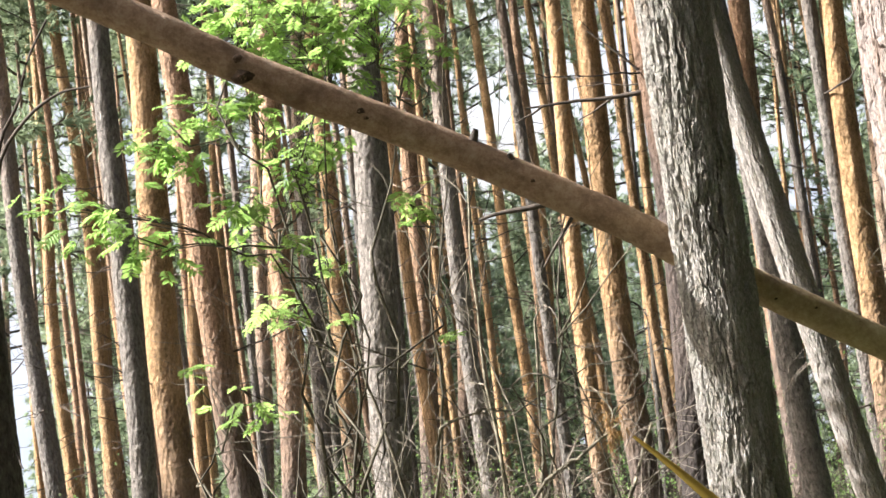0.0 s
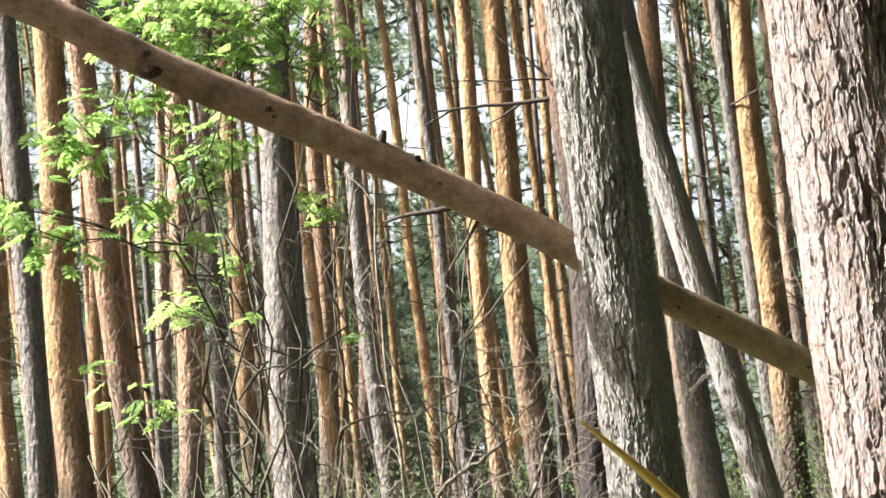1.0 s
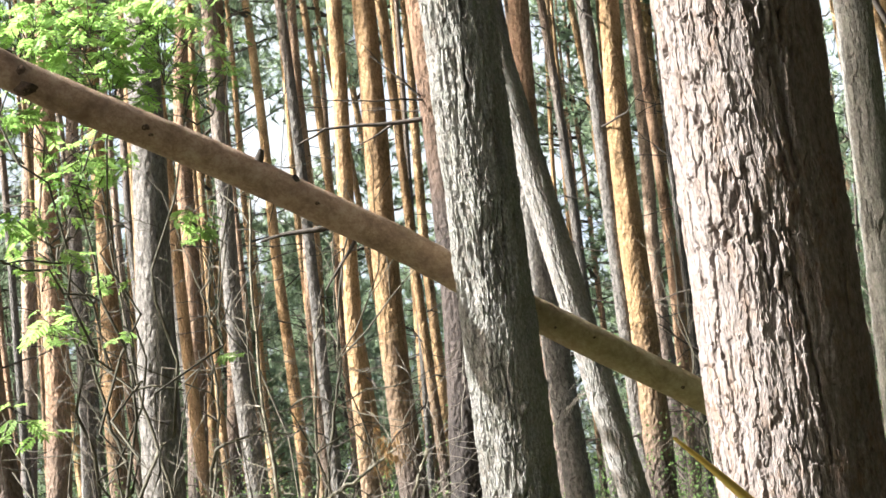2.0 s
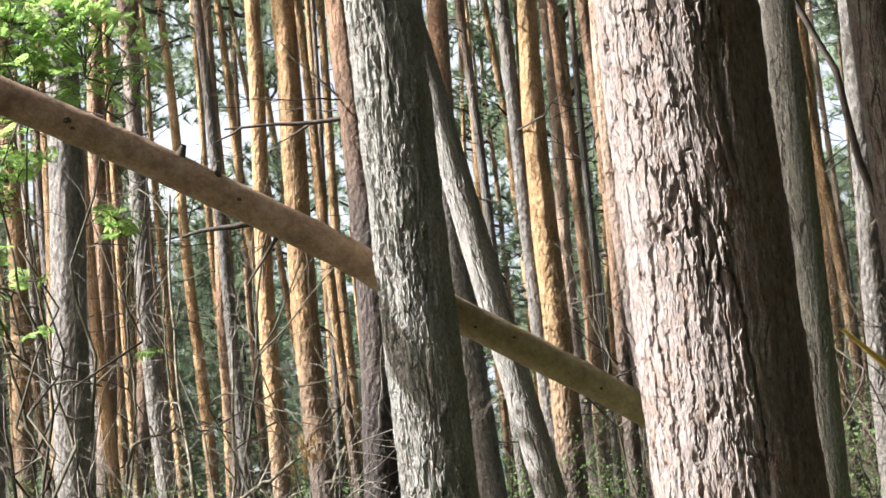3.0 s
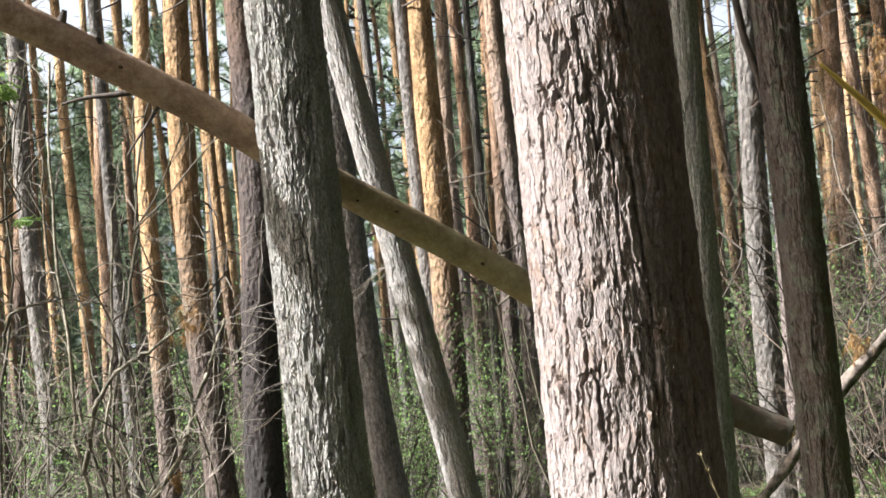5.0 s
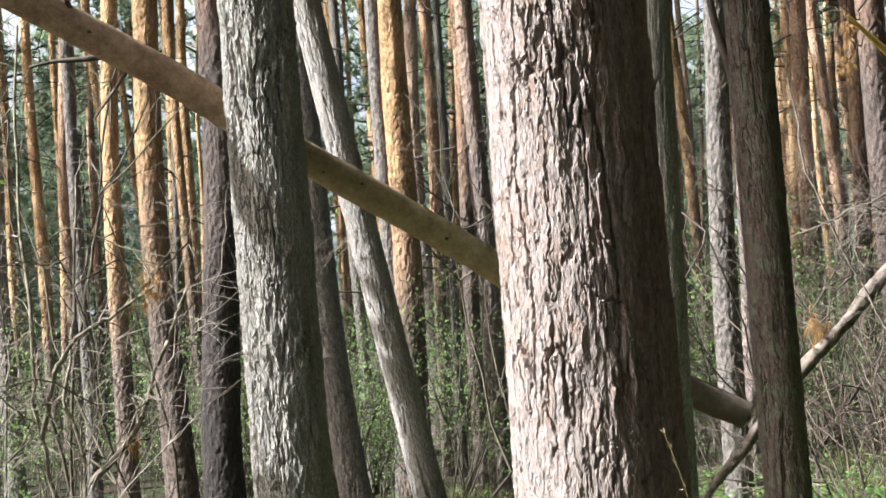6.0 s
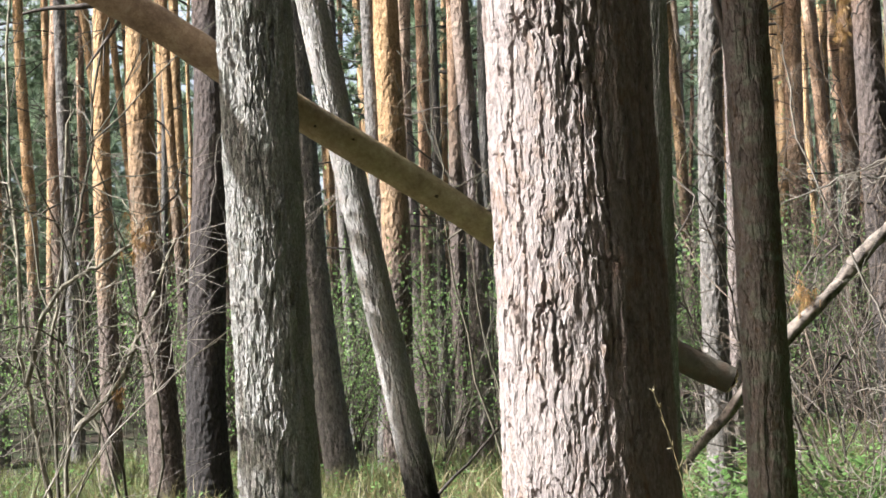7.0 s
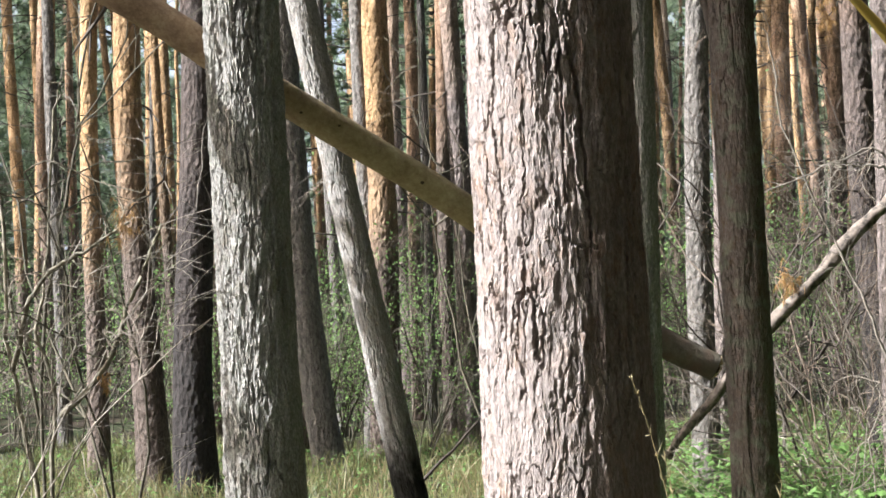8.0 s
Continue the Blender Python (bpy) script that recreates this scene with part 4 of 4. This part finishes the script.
DARK_SAPLING = "bare sapling with crooked stems and fine twigs"
crooked_sapling([
    [(-1.83, 10.45, 0), (-1.84, 10.4, 0.43), (-1.86, 10.4, 0.78), (-1.79, 10.4, 1.0), (-1.83, 10.4, 1.25), (-1.9, 10.4, 1.36), (-1.85, 10.4, 1.49), (-1.80, 10.4, 1.86), (-1.74, 10.4, 2.4)],
    [(-1.79, 10.4, 0.98), (-1.6, 10.36, 1.15), (-1.51, 10.35, 1.3), (-1.45, 10.35, 1.47), (-1.36, 10.35, 1.64), (-1.28, 10.35, 1.85)],
], 401, 0.018, M_SAPLING, DARK_SAPLING)
crooked_sapling([
    [(-1.9, 10.5, 0), (-1.92, 10.5, 0.6), (-1.98, 10.5, 0.88), (-2.01, 10.5, 1.18), (-2.06, 10.5, 1.41), (-2.02, 10.5, 1.66), (-2.06, 10.55, 2.1), (-2.07, 10.6, 2.64), (-2.0, 10.6, 3.14)],
    [(-2.02, 10.5, 1.2), (-1.91, 10.3, 1.48), (-1.80, 10.25, 1.65), (-1.59, 10.2, 1.75), (-1.40, 10.2, 1.86)],
], 402, 0.016, M_SAPLING, DARK_SAPLING)
crooked_sapling([
    [(-2.55, 10.25, 0), (-2.59, 10.2, 1.2), (-2.59, 10.2, 1.73), (-2.66, 10.2, 1.98), (-2.73, 10.2, 2.2), (-2.77, 10.2, 2.53), (-2.87, 10.2, 2.79), (-2.95, 10.2, 3.2)],
    [(-2.56, 10.3, 0.3), (-2.50, 10.4, 1.43), (-2.50, 10.4, 1.78), (-2.58, 10.4, 2.12), (-2.62, 10.4, 2.37), (-2.64, 10.4, 2.7), (-2.69, 10.4, 3.2)],
], 403, 0.014, M_STEM, DARK_SAPLING)
crooked_sapling([
    [(-2.42, 10.35, 0), (-2.37, 10.3, 1.45), (-2.25, 10.3, 1.9), (-2.22, 10.3, 2.14), (-2.22, 10.3, 2.46), (-2.2, 10.3, 2.71), (-2.12, 10.3, 3.1)],
    [(-2.29, 10.25, 1.8), (-2.2, 10.05, 1.96), (-2.09, 10.0, 1.99), (-1.96, 10.0, 2.01), (-1.84, 10.0, 1.98)],
], 404, 0.012, M_STEM, DARK_SAPLING)
crooked_sapling([
    [(-1.95, 10.65, 0), (-1.90, 10.6, 1.4), (-1.74, 10.6, 2.02), (-1.67, 10.6, 2.32), (-1.66, 10.6, 2.59), (-1.56, 10.6, 2.9)],
    [(-1.92, 10.65, 0.9), (-2.04, 10.6, 1.5), (-2.05, 10.6, 1.91), (-2.12, 10.6, 2.28), (-2.09, 10.6, 2.7)],
], 405, 0.011, M_STEM, DARK_SAPLING)
bare_shrub(-2.2, 11.9, 2.6, 4, 51, M_TWIG, PALE_SHRUB, 0.6, 0.0, 4, 0.006)
bare_shrub(-3.6, 11.3, 2.3, 4, 46, M_TWIG, PALE_SHRUB, 0.35, 0.0, 4, 0.007)
bare_shrub(2.1, 11.6, 1.5, 8, 47, M_TWIG, PALE_SHRUB, 0.7, 0.0, 5, 0.006)
bare_shrub(2.6, 13.0, 2.4, 7, 48, M_DEAD, DARK_SHRUB, 0.6)
bare_shrub(1.9, 13.5, 2.2, 5, 49, M_DEAD, DARK_SHRUB, 0.5)
bare_shrub(0.3, 15.0, 2.0, 4, 50, M_STEM, DARK_SHRUB, 0.3)
BROWN_SHRUB = "tall thicket of fine brown dead twigs"
for tx, ty, tall, tseed in ((2.15, 12.4, 2.6, 61), (2.75, 14.2, 3.4, 62), (2.3, 13.2, 3.0, 63), (3.3, 15.2, 3.6, 64), (1.85, 11.0, 1.3, 65), (2.3, 11.6, 1.5, 66), (2.05, 10.7, 1.1, 67)):
    bare_shrub(tx, ty, tall, 6, tseed, M_BROWN if tall > 2.5 else M_TWIG, BROWN_SHRUB if tall > 2.5 else PALE_SHRUB, 0.28 if tall > 2.5 else 0.7, 0.0, 6, 0.006, 0.5 if tall > 2.5 else 0.75)


# ---- undergrowth ----
def grass_field(name, count, x0, x1, y0, y1, height, seed, mat, label, category):
    """Bent blades of grass, three joints each, on the ground between given limits."""
    rng = np.random.RandomState(seed)
    clump = rng.uniform((x0, y0), (x1, y1), (count // 14, 2))
    at = np.repeat(clump, 14, 0) + rng.standard_normal((count // 14 * 14, 2)) * 0.09
    n = len(at)
    base = np.column_stack([at, ground_height(at[:, 0], at[:, 1]) - 0.02])
    lean = rng.standard_normal((n, 2)) * 0.35
    tall = height * rng.uniform(0.45, 1.2, n)
    turn = rng.uniform(0, np.pi, n)
    side = np.column_stack([np.cos(turn), np.sin(turn), np.zeros(n)]) * rng.uniform(0.0022, 0.0045, (n, 1))
    rows = []
    for s, w in ((0, 1.0), (0.4, 0.9), (0.75, 0.6), (1.0, 0.06)):
        mid = base + np.column_stack([lean * (s ** 2 * tall)[:, None] if np.ndim(s) else lean * (s ** 2) * tall[:, None], tall * (s - 0.18 * s * s)])
        rows += [mid - side * w, mid + side * w]
    verts = np.stack(rows, 1).reshape(-1, 3)
    k = np.arange(n)[:, None] * 8
    faces = np.concatenate([k + np.array([[2 * q, 2 * q + 1, 2 * q + 3, 2 * q + 2]]) for q in range(3)])
    ob = new(name, mesh_of(name, verts, faces, mat))
    tagged(ob, label, category, kind="stuff")


def herb_field(name, count, x0, x1, y0, y1, height, seed, label, big=1.0):
    """Low broad leaves on short stalks."""
    rng = np.random.RandomState(seed)
    at = rng.uniform((x0, y0), (x1, y1), (count, 2))
    z = ground_height(at[:, 0], at[:, 1]) + height * rng.uniform(0.15, 1.0, count)
    p = np.column_stack([at, z])
    turn, tilt, size = rng.uniform(0, 2 * np.pi, count), rng.uniform(-0.2, 0.7, count), rng.uniform(0.02, 0.045, count) * big
    way = np.column_stack([np.cos(turn) * np.cos(tilt), np.sin(turn) * np.cos(tilt), -np.sin(tilt)])
    side = np.column_stack([-np.sin(turn), np.cos(turn), np.zeros(count)])
    up = np.cross(way, side)
    rows = [p, p + (way * 0.45 + side * 0.42) * size[:, None] - up * 0.1 * size[:, None], p + way * 0.5 * size[:, None],
            p + (way * 0.45 - side * 0.42) * size[:, None] - up * 0.1 * size[:, None], p + way * 1.15 * size[:, None]]
    verts = np.stack(rows, 1).reshape(-1, 3)
    k = np.arange(count)[:, None] * 5
    faces = np.concatenate([k + np.array([f]) for f in ((0, 1, 2), (0, 2, 3), (1, 4, 2), (2, 4, 3))])
    ob = new(name, mesh_of(name, verts, faces, M_HERB, False))
    tagged(ob, label, "undergrowth", kind="stuff")


grass_field("grass", 46000, -6.0, 5.0, 8.0, 21.0, 0.24, 81, M_GRASS, "rough green and yellow forest grass", "grass")
grass_field("grass", 12000, 0.6, 4.0, 6.5, 12.0, 0.55, 82, M_HERB, "tall fresh green grass beside the slim trunk", "grass")
grass_field("grass", 6000, -5.0, 4.5, -4.0, 8.0, 0.2, 85, M_GRASS, "short thin grass on the needle litter", "grass")
grass_field("grass", 1000, -3.2, 1.0, 11.5, 17.5, 0.42, 86, M_DRY, "tufts of tall dry straw-coloured grass", "grass")
herb_field("undergrowth", 16000, 0.9, 5.5, 8.0, 17.0, 0.42, 83, "low leafy green plants covering the ground")
herb_field("undergrowth", 4200, 1.0, 3.4, 8.6, 12.6, 0.56, 87, "lush bright green leafy plants beside the slim trunk", 1.5)
herb_field("undergrowth", 9000, -6.0, 1.0, 9.0, 20.0, 0.20, 84, "scattered low green plants in the grass")


# ---- dead sprigs and the hooked branch beside the slim trunk ----
def dead_sprig(x, y, z, size, seed):
    rng = np.random.RandomState(seed)
    sprig = thing("dead_sprig", pose(x, y, z), "hanging sprig of dead orange pine needles on a twig", "dead sprig", "dead sprigs")
    line = bent((0.25 * size / 0.12, 0.05, 0.3 * size / 0.12), (0, 0, 0), 7, 0.05, rng)
    child("twig", mesh_of("twig", *tube(line, np.linspace(0.006, 0.003, 7), 5), M_DEAD), sprig)
    at = rng.standard_normal((26, 3)) * (size * 0.35, size * 0.3, size * 0.55)
    way = np.tile((0.1, 0, -1.0), (26, 1))
    child("needles", mesh_of("needles", *tufts(at, way, 12, size * 0.7, 0.004, 0.5, rng), M_NEEDLE_DEAD, False), sprig, kind="stuff")


dead_sprig(1.83, 10.4, 2.64, 0.07, 91)
dead_sprig(1.84, 10.4, 2.79, 0.055, 92)
dead_sprig(1.70, 11.2, 1.42, 0.09, 93)
dead_sprig(-1.55, 11.0, 1.88, 0.10, 94)
dead_sprig(-1.72, 11.3, 1.10, 0.05, 95)
hook = thing("dead_branch", pose(1.23, 9.45, 0), "long crooked dead branch hanging beside the slim trunk", "dead branch")
hook_rng = np.random.RandomState(8)
hook_line = bent((0.93, 9.5, 3.6), (1.19, 9.42, 2.22), 9, 0.06, hook_rng) - np.array((1.23, 9.45, 0))
child("wood", mesh_of("wood", *tube(hook_line, np.linspace(0.012, 0.02, 9), 7), M_DEAD), hook)

# ---- a leaning stick, bare twigs and grass stalks ----
crooked_sapling([
    [(2.22, 10.7, 0), (2.17, 10.65, 1.2), (2.13, 10.6, 2.06), (1.80, 10.6, 1.96), (1.50, 10.6, 1.84)],
    [(2.18, 10.62, 1.6), (2.10, 10.6, 1.94), (1.97, 10.6, 1.95), (1.85, 10.6, 1.952)],
    [(2.2, 10.68, 0.5), (2.02, 10.65, 1.2), (1.86, 10.65, 1.55), (1.62, 10.65, 2.15), (1.58, 10.65, 2.6)],
], 406, 0.009, M_TWIG, "bare sapling of thin pale bent twigs", 14, 1.0)
stick_rng = np.random.RandomState(12)
leaning_stick = thing("dead_branch", pose(-0.72, 11.9, 0), "thin dead branch lying slantwise in the grass", "dead branch")
child("wood", mesh_of("wood", *tube(bent((0, 0, -0.02), (0.95, 0.1, 0.85), 12, 0.05, stick_rng), np.linspace(0.014, 0.007, 12), 6, 0.06, stick_rng), M_DEAD), leaning_stick)


def grass_stalk(x, y, tip, seed):
    """A single dry stalk with a thin seed head, bent over by its weight."""
    rng = np.random.RandomState(seed)
    foot, end = np.array((0.0, 0.0, -0.02)), np.array(tip) - (x, y, 0)
    t = np.linspace(0, 1, 22)[:, None]
    line = (1 - t) ** 2 * foot + 2 * t * (1 - t) * np.array((end[0] * 0.25, end[1] * 0.25, end[2] * 0.75)) + t ** 2 * end
    stalk = thing("grass_stalk", pose(x, y, 0), "dry pale grass stalk standing before the thick trunk", "grass stalk", "grass stalks")
    child("stem", mesh_of("stem", *tube(line, np.linspace(0.0016, 0.0008, 22), 5), M_DRY), stalk)
    grains = [tube(bent(line[k], line[k] + rng.standard_normal(3) * 0.006 + (-0.004, 0, 0.012), 4, 0.001, rng), (0.0005, 0.0014, 0.0012, 0.0002), 5) for k in range(16, 22) for _ in range(3)]
    child("seed_head", mesh_of("seed_head", *joined(grains), M_DRY), stalk)


grass_stalk(0.50, 4.32, (0.345, 4.3, 1.33), 21)
grass_stalk(0.47, 4.30, (0.40, 4.28, 1.17), 22)
grass_stalk(0.56, 4.36, (0.62, 4.3, 1.12), 23)
